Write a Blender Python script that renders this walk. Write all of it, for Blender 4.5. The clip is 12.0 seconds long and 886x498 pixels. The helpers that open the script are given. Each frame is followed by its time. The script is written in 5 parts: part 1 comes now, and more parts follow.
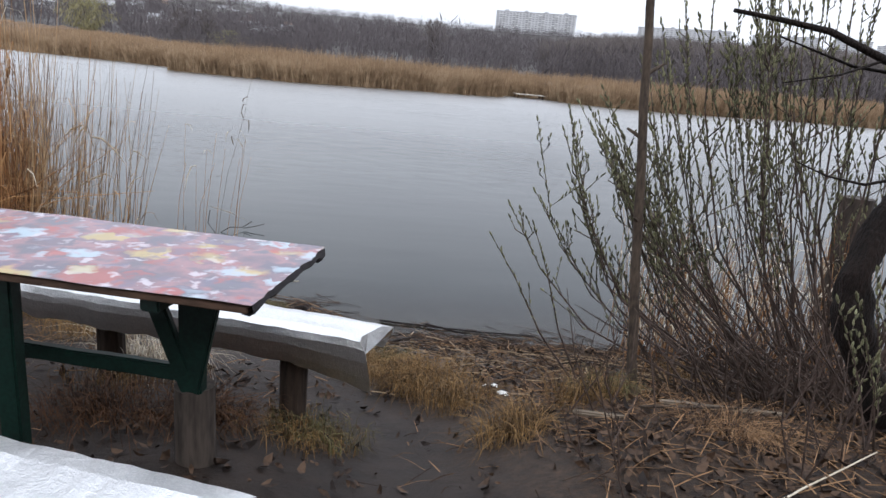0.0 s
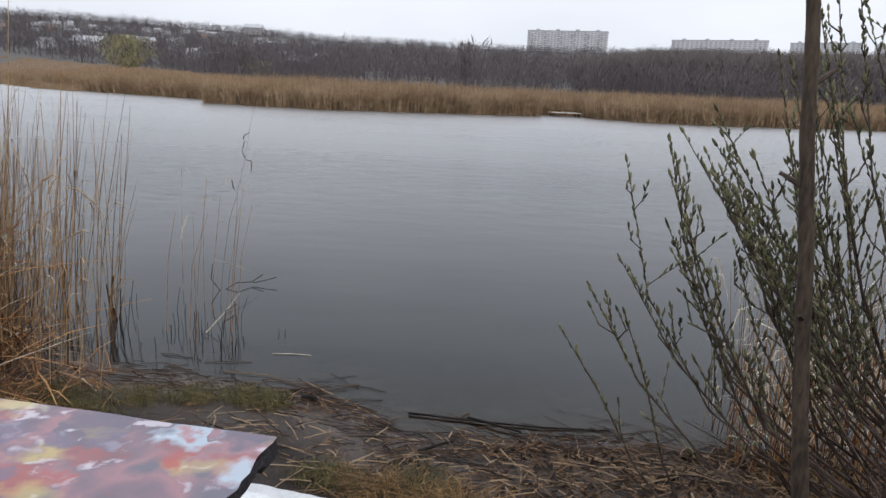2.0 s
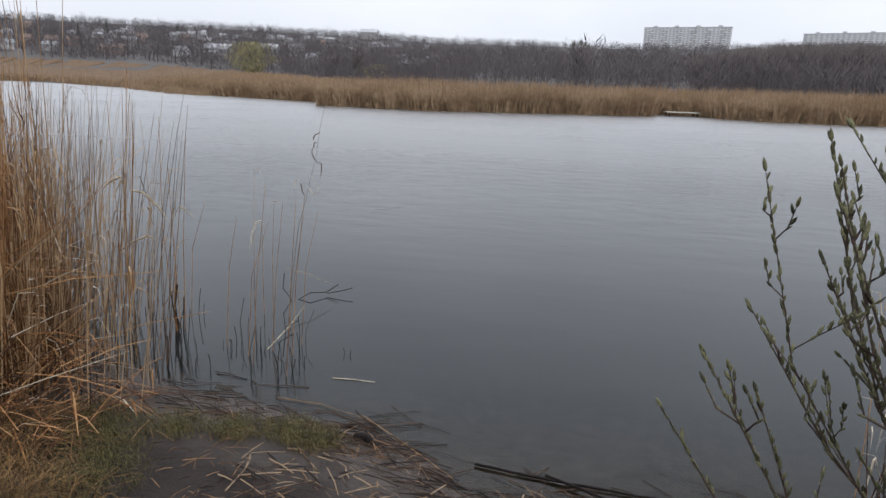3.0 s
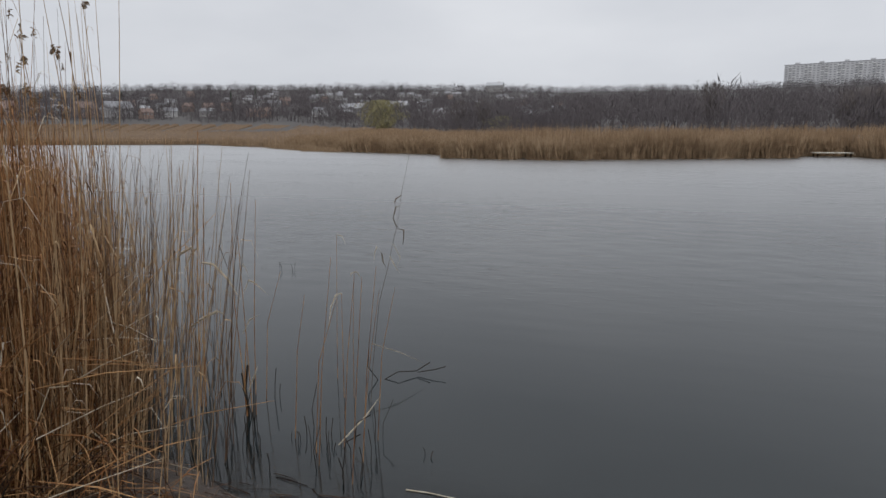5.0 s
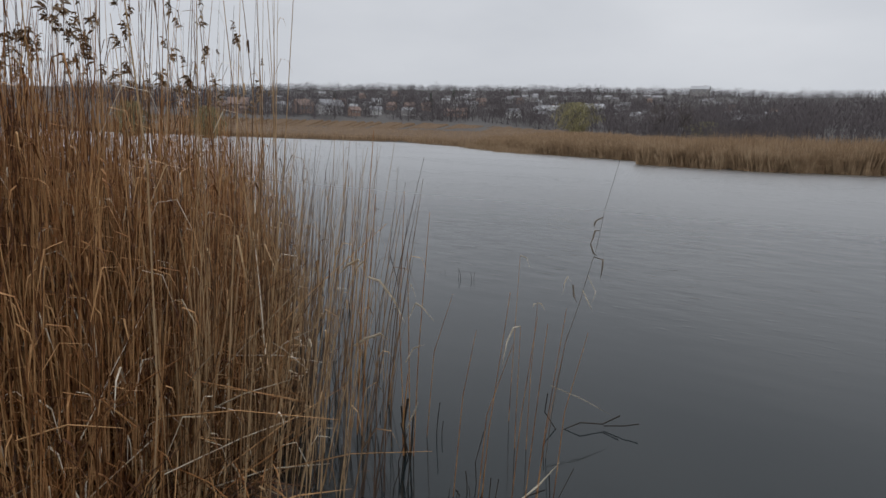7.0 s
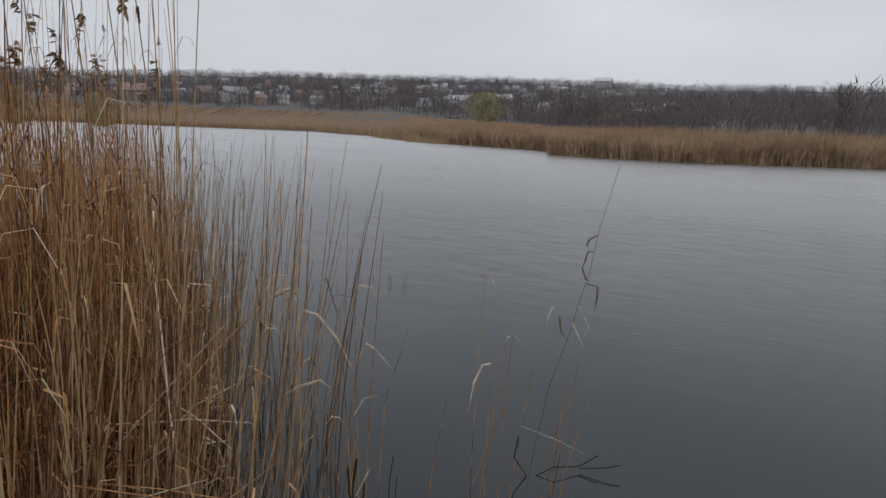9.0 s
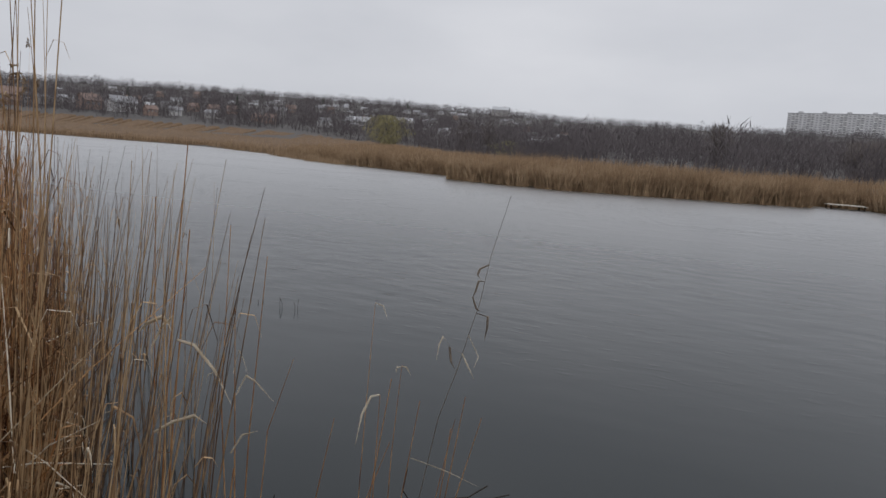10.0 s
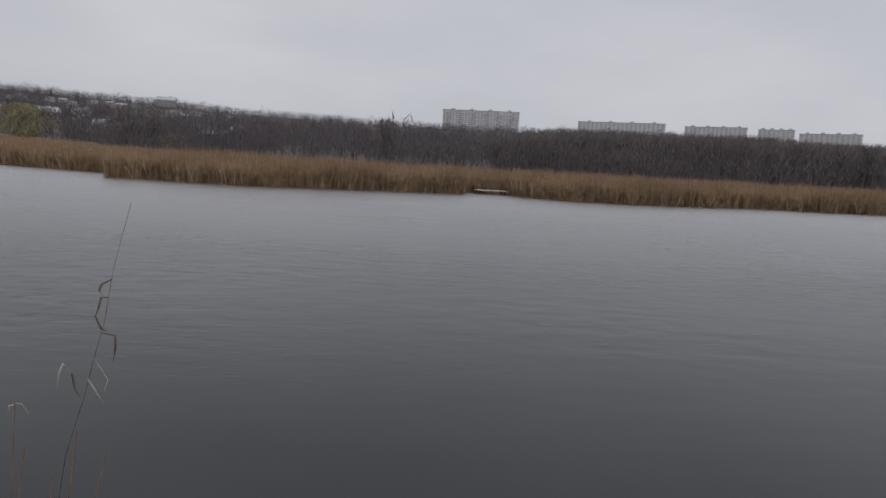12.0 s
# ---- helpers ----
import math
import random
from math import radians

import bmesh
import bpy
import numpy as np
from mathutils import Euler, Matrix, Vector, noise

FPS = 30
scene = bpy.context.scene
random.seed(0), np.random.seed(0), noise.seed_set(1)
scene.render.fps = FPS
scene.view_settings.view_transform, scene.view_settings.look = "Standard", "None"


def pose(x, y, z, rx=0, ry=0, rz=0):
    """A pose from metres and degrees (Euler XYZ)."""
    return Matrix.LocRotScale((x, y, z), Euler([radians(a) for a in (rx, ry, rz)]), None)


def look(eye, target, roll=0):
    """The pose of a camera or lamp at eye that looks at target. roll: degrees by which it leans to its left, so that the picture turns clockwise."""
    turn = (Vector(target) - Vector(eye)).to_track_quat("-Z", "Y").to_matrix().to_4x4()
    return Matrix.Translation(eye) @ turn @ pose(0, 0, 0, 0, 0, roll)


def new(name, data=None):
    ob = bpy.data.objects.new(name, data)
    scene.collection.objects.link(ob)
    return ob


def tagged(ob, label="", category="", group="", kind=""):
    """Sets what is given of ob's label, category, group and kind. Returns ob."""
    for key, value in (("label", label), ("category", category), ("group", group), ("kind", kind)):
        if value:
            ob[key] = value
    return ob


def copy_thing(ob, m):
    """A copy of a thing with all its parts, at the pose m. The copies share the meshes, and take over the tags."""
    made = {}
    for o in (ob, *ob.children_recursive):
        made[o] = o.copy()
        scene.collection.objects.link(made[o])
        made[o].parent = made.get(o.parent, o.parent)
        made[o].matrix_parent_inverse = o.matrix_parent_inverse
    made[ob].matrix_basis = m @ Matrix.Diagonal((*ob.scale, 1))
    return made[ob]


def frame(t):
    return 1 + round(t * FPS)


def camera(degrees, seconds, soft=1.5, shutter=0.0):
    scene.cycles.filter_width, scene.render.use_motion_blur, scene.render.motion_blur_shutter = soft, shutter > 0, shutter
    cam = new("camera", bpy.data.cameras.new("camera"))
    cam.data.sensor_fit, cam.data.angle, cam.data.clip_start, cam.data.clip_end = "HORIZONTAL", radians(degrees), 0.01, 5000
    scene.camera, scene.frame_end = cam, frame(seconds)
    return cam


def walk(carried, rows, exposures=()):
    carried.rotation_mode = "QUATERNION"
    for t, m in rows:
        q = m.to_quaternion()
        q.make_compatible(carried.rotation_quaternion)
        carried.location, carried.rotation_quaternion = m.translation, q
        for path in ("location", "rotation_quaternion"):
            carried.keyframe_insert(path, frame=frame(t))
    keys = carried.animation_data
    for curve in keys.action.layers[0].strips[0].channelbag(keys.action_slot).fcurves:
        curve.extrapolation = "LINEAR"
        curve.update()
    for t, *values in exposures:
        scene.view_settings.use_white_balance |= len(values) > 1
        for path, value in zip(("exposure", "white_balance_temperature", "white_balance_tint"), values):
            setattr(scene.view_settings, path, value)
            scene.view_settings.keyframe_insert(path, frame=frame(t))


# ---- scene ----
cam = camera(66.6, 12.0)
PATH = [
    (0, (0.283, -0.926, 1.988), (0.36, 1.005, 1.476), 5.1),
    (0.5, (0.263, -0.652, 2.009), (0.449, 1.267, 1.477), 4.6),
    (1, (0.282, -0.382, 1.989), (0.384, 1.548, 1.475), 2.8),
    (1.5, (0.291, -0.033, 2.014), (0.233, 1.902, 1.51), 3.3),
    (2, (0.273, 0.281, 1.992), (0.235, 2.226, 1.532), 2.7),
    (2.5, (0.317, 0.631, 1.964), (0.211, 2.563, 1.457), 0.1),
    (3, (0.403, 0.974, 1.942), (0.052, 2.886, 1.473), 1.95),
    (3.5, (0.392, 1.174, 1.928), (-0.026, 3.091, 1.539), 2.8),
    (5.5, (0.423, 1.982, 1.98), (-0.449, 3.757, 1.678), 1.4),
    (6, (0.403, 2.141, 1.985), (-0.646, 3.823, 1.722), 4.3),
    (6.5, (0.253, 2.345, 1.978), (-0.952, 3.905, 1.645), 2.0),
    (7, (0.008, 2.497, 1.984), (-1.18, 4.071, 1.651), 1.5),
    (9, (-0.641, 3.01, 2.02), (-1.609, 4.723, 1.664), 1.8),
    (9.5, (-0.704, 3.018, 2.044), (-1.56, 4.798, 1.731), 3.2),
    (10, (-0.645, 3.103, 2.034), (-1.351, 4.954, 1.758), 4.2),
    (10.5, (-0.606, 3.156, 2.037), (-1.062, 5.089, 1.807), 2.0),
    (11, (-0.549, 3.176, 2.064), (-0.733, 5.153, 1.818), 2.0),
    (11.5, (-0.479, 3.146, 2.087), (-0.413, 5.131, 1.854), 2.9),
    (12, (-0.435, 3.117, 2.09), (-0.24, 5.094, 1.855), 3.4),
]
walk(cam, [(t, look(eye, aim, roll)) for t, eye, aim, roll in PATH],
     [(0.0, 1.0, 6150, 11), (1.0, 1.02, 6200, 11), (1.5, 0.9, 6300, 11), (2.0, 0.66, 6300, 11), (2.5, 0.76, 6250, 11), (3.5, 0.52, 6300, 11), (5.5, 0.18, 6450, 10), (7.0, 0.12, 6400, 10), (9.5, 0.15, 6400, 11), (10.5, 0.0, 6500, 12), (11.5, -0.1, 6450, 13), (12.0, -0.1, 6450, 13)])

# ---- sky and sun: a thick overcast ----
world = bpy.data.worlds.new("overcast_sky")
scene.world = world
world.use_nodes = True
wn, wl = world.node_tree.nodes, world.node_tree.links
bg = wn["Background"]
bg.inputs["Strength"].default_value = 0.1
sky = wn.new("ShaderNodeTexSky")
sky.sky_type = "NISHITA"
sky.sun_disc = False
sky.sun_elevation, sky.sun_rotation = radians(38), radians(200)
grey = wn.new("ShaderNodeHueSaturation")
grey.inputs["Saturation"].default_value = 0.12
wl.new(sky.outputs[0], grey.inputs["Color"])
geo = wn.new("ShaderNodeTexCoord")
cloud_map = wn.new("ShaderNodeMapping")
cloud_map.inputs["Scale"].default_value = (1.2, 1.2, 3.5)
cloud = wn.new("ShaderNodeTexNoise")
cloud.inputs["Scale"].default_value, cloud.inputs["Detail"].default_value = 1.6, 5
ramp = wn.new("ShaderNodeValToRGB")
ramp.color_ramp.elements[0].position, ramp.color_ramp.elements[0].color = 0.3, (4.8, 5.0, 5.4, 1)
ramp.color_ramp.elements[1].position, ramp.color_ramp.elements[1].color = 0.75, (6.2, 6.35, 6.65, 1)
wl.new(geo.outputs["Generated"], cloud_map.inputs["Vector"])
wl.new(cloud_map.outputs[0], cloud.inputs["Vector"])
wl.new(cloud.outputs[0], ramp.inputs[0])
veil = wn.new("ShaderNodeMix")
veil.data_type = "RGBA"
veil.inputs["Factor"].default_value = 0.9
wl.new(grey.outputs[0], veil.inputs[6])
wl.new(ramp.outputs[0], veil.inputs[7])
# a thick overcast grows brighter towards the zenith
up = wn.new("ShaderNodeSeparateXYZ")
wl.new(geo.outputs["Generated"], up.inputs[0])
climb = wn.new("ShaderNodeMapRange")
climb.interpolation_type = "SMOOTHSTEP"
climb.inputs["From Min"].default_value, climb.inputs["From Max"].default_value = 0.12, 0.95
climb.inputs["To Min"].default_value, climb.inputs["To Max"].default_value = 1.0, 1.42
wl.new(up.outputs["Z"], climb.inputs["Value"])
dome = wn.new("ShaderNodeVectorMath")
dome.operation = "SCALE"
wl.new(veil.outputs[2], dome.inputs[0]), wl.new(climb.outputs[0], dome.inputs["Scale"])
wl.new(dome.outputs[0], bg.inputs["Color"])
sun = new("sun", bpy.data.lights.new("sun", "SUN"))
sun.data.energy, sun.data.angle, sun.data.color = 0.6, radians(40), (1, 0.97, 0.93)
sun.matrix_world = pose(0, 0, 30, 45, 0, 20)


# ---- materials ----
def surface(name, dark, light, scale=8.0, rough=0.8, bump=0.3, depth=0.01, metal=0.0, stretch=(1, 1, 1), vary=0.0, mottle=None, fine=6.0, spec=0.4):
    """Two scales of noise between two colours, with relief; vary shifts each piece or strand."""
    m = bpy.data.materials.new(name)
    m.use_nodes = True
    n, l = m.node_tree.nodes, m.node_tree.links
    b = n["Principled BSDF"]
    b.inputs["Roughness"].default_value, b.inputs["Metallic"].default_value = rough, metal
    b.inputs["Specular IOR Level"].default_value = spec
    co = n.new("ShaderNodeTexCoord")
    mp = n.new("ShaderNodeMapping")
    mp.inputs["Scale"].default_value = stretch
    l.new(co.outputs["Object"], mp.inputs["Vector"])
    big, small = n.new("ShaderNodeTexNoise"), n.new("ShaderNodeTexNoise")
    big.inputs["Scale"].default_value, big.inputs["Detail"].default_value = scale, 5
    small.inputs["Scale"].default_value, small.inputs["Detail"].default_value = scale * fine, 4
    l.new(mp.outputs[0], big.inputs["Vector"]), l.new(mp.outputs[0], small.inputs["Vector"])
    mixed = n.new("ShaderNodeMath")
    mixed.operation = "MULTIPLY_ADD"
    mixed.inputs[1].default_value = 0.55
    l.new(small.outputs[0], mixed.inputs[0])
    half = n.new("ShaderNodeMath")
    half.operation = "MULTIPLY"
    half.inputs[1].default_value = 0.45
    l.new(big.outputs[0], half.inputs[0]), l.new(half.outputs[0], mixed.inputs[2])
    cr = n.new("ShaderNodeValToRGB")
    cr.color_ramp.elements[0].position, cr.color_ramp.elements[0].color = 0.36, (*dark, 1)
    cr.color_ramp.elements[1].position, cr.color_ramp.elements[1].color = 0.64, (*light, 1)
    if mottle:
        e = cr.color_ramp.elements.new(0.5)
        e.color = (*mottle, 1)
    last = mixed.outputs[0]
    if vary:
        g = n.new("ShaderNodeNewGeometry")
        off = n.new("ShaderNodeMath")
        off.operation = "MULTIPLY_ADD"
        off.inputs[1].default_value, off.inputs[2].default_value = vary, -vary / 2
        l.new(g.outputs["Random Per Island"], off.inputs[0])
        both = n.new("ShaderNodeMath")
        l.new(off.outputs[0], both.inputs[0]), l.new(last, both.inputs[1])
        last = both.outputs[0]
    l.new(last, cr.inputs[0])
    l.new(cr.outputs[0], b.inputs["Base Color"])
    if bump:
        bp = n.new("ShaderNodeBump")
        bp.inputs["Strength"].default_value, bp.inputs["Distance"].default_value = bump, depth
        l.new(mixed.outputs[0], bp.inputs["Height"])
        l.new(bp.outputs[0], b.inputs["Normal"])
    return m


M = {}
M["reed"] = surface("dry_reed", (0.080, 0.027, 0.007), (0.52, 0.295, 0.13), 1.5, 0.7, 0, vary=0.46, mottle=(0.31, 0.135, 0.044))
M["reed_fringe"] = surface("weathered_cane", (0.10, 0.050, 0.021), (0.52, 0.355, 0.195), 2.0, 0.7, 0, vary=0.42, mottle=(0.30, 0.18, 0.085))
# near-black brown; in the reed stand it stands in for shade at the foot
M["dark_leaf"] = surface("dark_reed_leaf", (0.022, 0.010, 0.005), (0.12, 0.052, 0.02), 4, 0.85, 0, vary=0.35)
M["reed_pale"] = surface("pale_reed_leaf", (0.42, 0.34, 0.23), (0.80, 0.73, 0.60), 2.5, 0.65, 0, vary=0.3)
M["withered"] = surface("withered_leaf", (0.05, 0.038, 0.03), (0.24, 0.195, 0.15), 12, 0.8, 0, vary=0.3)
M["reed_wet"] = surface("wet_dark_reed", (0.010, 0.008, 0.006), (0.035, 0.025, 0.016), 6, 0.8, 0, vary=0.2)
M["reed_head"] = surface("reed_seed_head", (0.19, 0.13, 0.08), (0.46, 0.34, 0.22), 20, 0.9, 0, vary=0.3)
M["far_reed"] = surface("far_reed", (0.20, 0.13, 0.075), (0.42, 0.305, 0.195), 0.4, 0.9, 0, vary=0.12, mottle=(0.30, 0.205, 0.122))
# a darker brown than far_reed: the shadow inside the belt, put into the colour
M["shaded_core"] = surface("shaded_reed_core", (0.10, 0.062, 0.035), (0.22, 0.145, 0.085), 1.2, 0.95, 0.6, 0.2, stretch=(1, 1, 0.2))
M["bark"] = surface("grey_brown_bark", (0.026, 0.018, 0.013), (0.11, 0.08, 0.058), 14, 0.85, 0.6, 0.006, stretch=(1, 1, 0.25))
M["dark_bark"] = surface("dark_wet_bark", (0.004, 0.0028, 0.0024), (0.022, 0.013, 0.010), 16, 0.9, 1.0, 0.03, stretch=(1, 1, 0.3))
M["twig"] = surface("willow_twig", (0.028, 0.019, 0.016), (0.12, 0.083, 0.066), 8, 0.7, 0, vary=0.3)
M["catkin"] = surface("willow_catkin", (0.055, 0.055, 0.030), (0.27, 0.265, 0.145), 30, 0.8, 0, vary=0.3)
M["straw"] = surface("straw_litter", (0.022, 0.010, 0.005), (0.36, 0.21, 0.105), 3, 0.8, 0, vary=0.35)
M["tussock"] = surface("dry_grass", (0.06, 0.033, 0.011), (0.28, 0.165, 0.062), 3, 0.8, 0, vary=0.35)
M["green_grass"] = surface("green_grass", (0.045, 0.038, 0.012), (0.16, 0.135, 0.048), 3, 0.7, 0, vary=0.35)
M["dead_leaf"] = surface("dead_leaf", (0.012, 0.006, 0.004), (0.095, 0.055, 0.032), 5, 0.75, 0, vary=0.4)
M["post"] = surface("weathered_post", (0.020, 0.015, 0.012), (0.095, 0.075, 0.062), 9, 0.9, 0.8, 0.008, stretch=(1, 1, 0.15))
M["dark_post"] = surface("dark_log_post", (0.012, 0.008, 0.006), (0.065, 0.043, 0.031), 10, 0.85, 0.8, 0.008, stretch=(1, 1, 0.15))
M["green_paint"] = surface("dark_green_paint", (0.002, 0.011, 0.008), (0.007, 0.031, 0.023), 12, 0.55, 0.35, 0.003)
M["edge_board"] = surface("raw_board_edge", (0.03, 0.017, 0.011), (0.11, 0.063, 0.04), 12, 0.8, 0.5, 0.004, stretch=(0.2, 1, 1))
M["black_edge"] = surface("ragged_backing", (0.012, 0.011, 0.013), (0.05, 0.045, 0.05), 20, 0.8, 0.8, 0.006)
M["foil"] = surface("silver_foil", (0.74, 0.75, 0.76), (0.92, 0.922, 0.925), 70, 0.34, 1.0, 0.004, metal=1.0, fine=3)
M["white"] = surface("white_litter", (0.6, 0.6, 0.57), (0.85, 0.85, 0.82), 30, 0.7, 0.3, 0.003)
M["plank"] = surface("grey_plank", (0.09, 0.068, 0.048), (0.27, 0.215, 0.16), 10, 0.85, 0.5, 0.004, stretch=(0.15, 1, 1))
M["pale_board"] = surface("bleached_board", (0.42, 0.38, 0.32), (0.62, 0.58, 0.51), 3, 0.85, 0.4, 0.004, stretch=(1, 0.15, 1))
M["broken_cane"] = surface("broken_cane", (0.014, 0.008, 0.006), (0.36, 0.26, 0.165), 3, 0.75, 0, vary=0.55, mottle=(0.075, 0.043, 0.026))
M["wood_far"] = surface("bare_woods", (0.072, 0.062, 0.065), (0.122, 0.107, 0.110), 0.02, 0.95, 0, vary=0.08)
M["grove_far"] = surface("bare_grove", (0.10, 0.086, 0.082), (0.17, 0.146, 0.138), 0.05, 0.95, 0, vary=0.2)
M["trunk_far"] = surface("far_trunk", (0.05, 0.042, 0.038), (0.12, 0.10, 0.09), 0.5, 0.95, 0)
M["willow_far"] = surface("budding_willow", (0.17, 0.155, 0.075), (0.30, 0.27, 0.14), 0.3, 0.9, 0, vary=0.3)
M["conifer"] = surface("far_conifer", (0.03, 0.04, 0.03), (0.09, 0.10, 0.08), 0.3, 0.95, 0, vary=0.3)
M["house_wall"] = surface("rendered_wall", (0.30, 0.29, 0.28), (0.44, 0.43, 0.42), 0.6, 0.9, 0.1, 0.02)
# white walls greyed in the colour for the haze of distance
M["house_white"] = surface("hazed_white_wall", (0.42, 0.415, 0.41), (0.58, 0.575, 0.57), 0.6, 0.9, 0.1, 0.02)
M["house_brick"] = surface("brick_wall", (0.24, 0.16, 0.13), (0.38, 0.28, 0.23), 0.8, 0.9, 0.1, 0.02)
M["roof_grey"] = surface("slate_roof", (0.19, 0.19, 0.20), (0.33, 0.33, 0.34), 0.7, 0.8, 0.2, 0.03)
M["roof_brown"] = surface("brown_roof", (0.16, 0.11, 0.09), (0.30, 0.22, 0.19), 0.7, 0.8, 0.2, 0.03)
M["roof_light"] = surface("metal_roof", (0.36, 0.365, 0.38), (0.52, 0.525, 0.54), 0.7, 0.6, 0.1, 0.03)
# glass lightened to mid grey: distance haze put into its colour
M["pane_hazed"] = surface("hazed_window_glass", (0.24, 0.245, 0.255), (0.34, 0.345, 0.36), 0.5, 0.3, 0)
M["panel"] = surface("concrete_panel", (0.46, 0.46, 0.475), (0.62, 0.62, 0.63), 0.15, 0.9, 0.1, 0.02)
M["balcony_white"] = surface("white_balcony", (0.62, 0.62, 0.62), (0.82, 0.82, 0.81), 0.4, 0.8, 0)


def ground_material():
    """Bank of dark mud, dry litter and old grass; far slopes of brown grass."""
    m = bpy.data.materials.new("bank_soil")
    m.use_nodes = True
    n, l = m.node_tree.nodes, m.node_tree.links
    b = n["Principled BSDF"]
    co = n.new("ShaderNodeTexCoord")

    def noise_at(scale, detail=6, rough=0.6):
        t = n.new("ShaderNodeTexNoise")
        t.inputs["Scale"].default_value, t.inputs["Detail"].default_value, t.inputs["Roughness"].default_value = scale, detail, rough
        l.new(co.outputs["Object"], t.inputs["Vector"])
        return t.outputs[0]

    def ramp_of(fac, *stops):
        r = n.new("ShaderNodeValToRGB")
        while len(r.color_ramp.elements) < len(stops):
            r.color_ramp.elements.new(0.5)
        for e, (p, c) in zip(r.color_ramp.elements, stops):
            e.position, e.color = p, (*c, 1)
        l.new(fac, r.inputs[0])
        return r.outputs[0]

    def blend(fac, a, c):
        x = n.new("ShaderNodeMix")
        x.data_type = "RGBA"
        l.new(fac, x.inputs["Factor"]), l.new(a, x.inputs[6]), l.new(c, x.inputs[7])
        return x.outputs[2]

    mud = ramp_of(noise_at(7), (0.3, (0.010, 0.0055, 0.0037)), (0.7, (0.028, 0.0165, 0.0112)))
    litter = ramp_of(noise_at(28, 8, 0.75), (0.3, (0.008, 0.0045, 0.003)), (0.5, (0.032, 0.018, 0.010)), (0.7, (0.082, 0.047, 0.026)))
    slope = ramp_of(noise_at(0.03), (0.35, (0.05, 0.045, 0.042)), (0.65, (0.085, 0.076, 0.068)))
    # the trodden path, told apart from the litter by how far it lies from the walked line
    sep = n.new("ShaderNodeSeparateXYZ")
    l.new(co.outputs["Object"], sep.inputs[0])

    def math_of(op, a, c, d=None):
        x = n.new("ShaderNodeMath")
        x.operation = op
        for i, v in enumerate((a, c, d)):
            if v is None:
                continue
            if isinstance(v, (int, float)):
                x.inputs[i].default_value = v
            else:
                l.new(v, x.inputs[i])
        return x.outputs[0]

    line = math_of("MULTIPLY_ADD", sep.outputs["Y"], -0.16, 0.72)
    wob = math_of("MULTIPLY_ADD", noise_at(2.2), 0.9, -0.45)
    off = math_of("SUBTRACT", math_of("ADD", sep.outputs["X"], wob), line)
    edge = ramp_of(math_of("MULTIPLY_ADD", off, 3.0, 0.2), (0.0, (0, 0, 0)), (1.0, (1, 1, 1)))
    near = blend(edge, mud, litter)
    rim = ramp_of(math_of("MULTIPLY_ADD", math_of("ADD", sep.outputs["Z"], math_of("MULTIPLY", wob, 0.1)), 10.0, -0.1), (0.0, (0, 0, 0)), (1.0, (1, 1, 1)))
    wet = ramp_of(noise_at(9), (0.3, (0.05, 0.039, 0.033)), (0.7, (0.125, 0.10, 0.083)))
    near = blend(rim, wet, near)
    far = ramp_of(math_of("MULTIPLY_ADD", sep.outputs["Y"], 0.05, -0.6), (0.0, (0, 0, 0)), (1.0, (1, 1, 1)))
    l.new(blend(far, near, slope), b.inputs["Base Color"])
    l.new(math_of("MULTIPLY_ADD", rim, 0.45, 0.22), b.inputs["Roughness"])
    b.inputs["Specular IOR Level"].default_value = 0.4
    bp = n.new("ShaderNodeBump")
    bp.inputs["Strength"].default_value, bp.inputs["Distance"].default_value = 0.7, 0.02
    l.new(noise_at(24, 8, 0.7), bp.inputs["Height"])
    l.new(bp.outputs[0], b.inputs["Normal"])
    return m


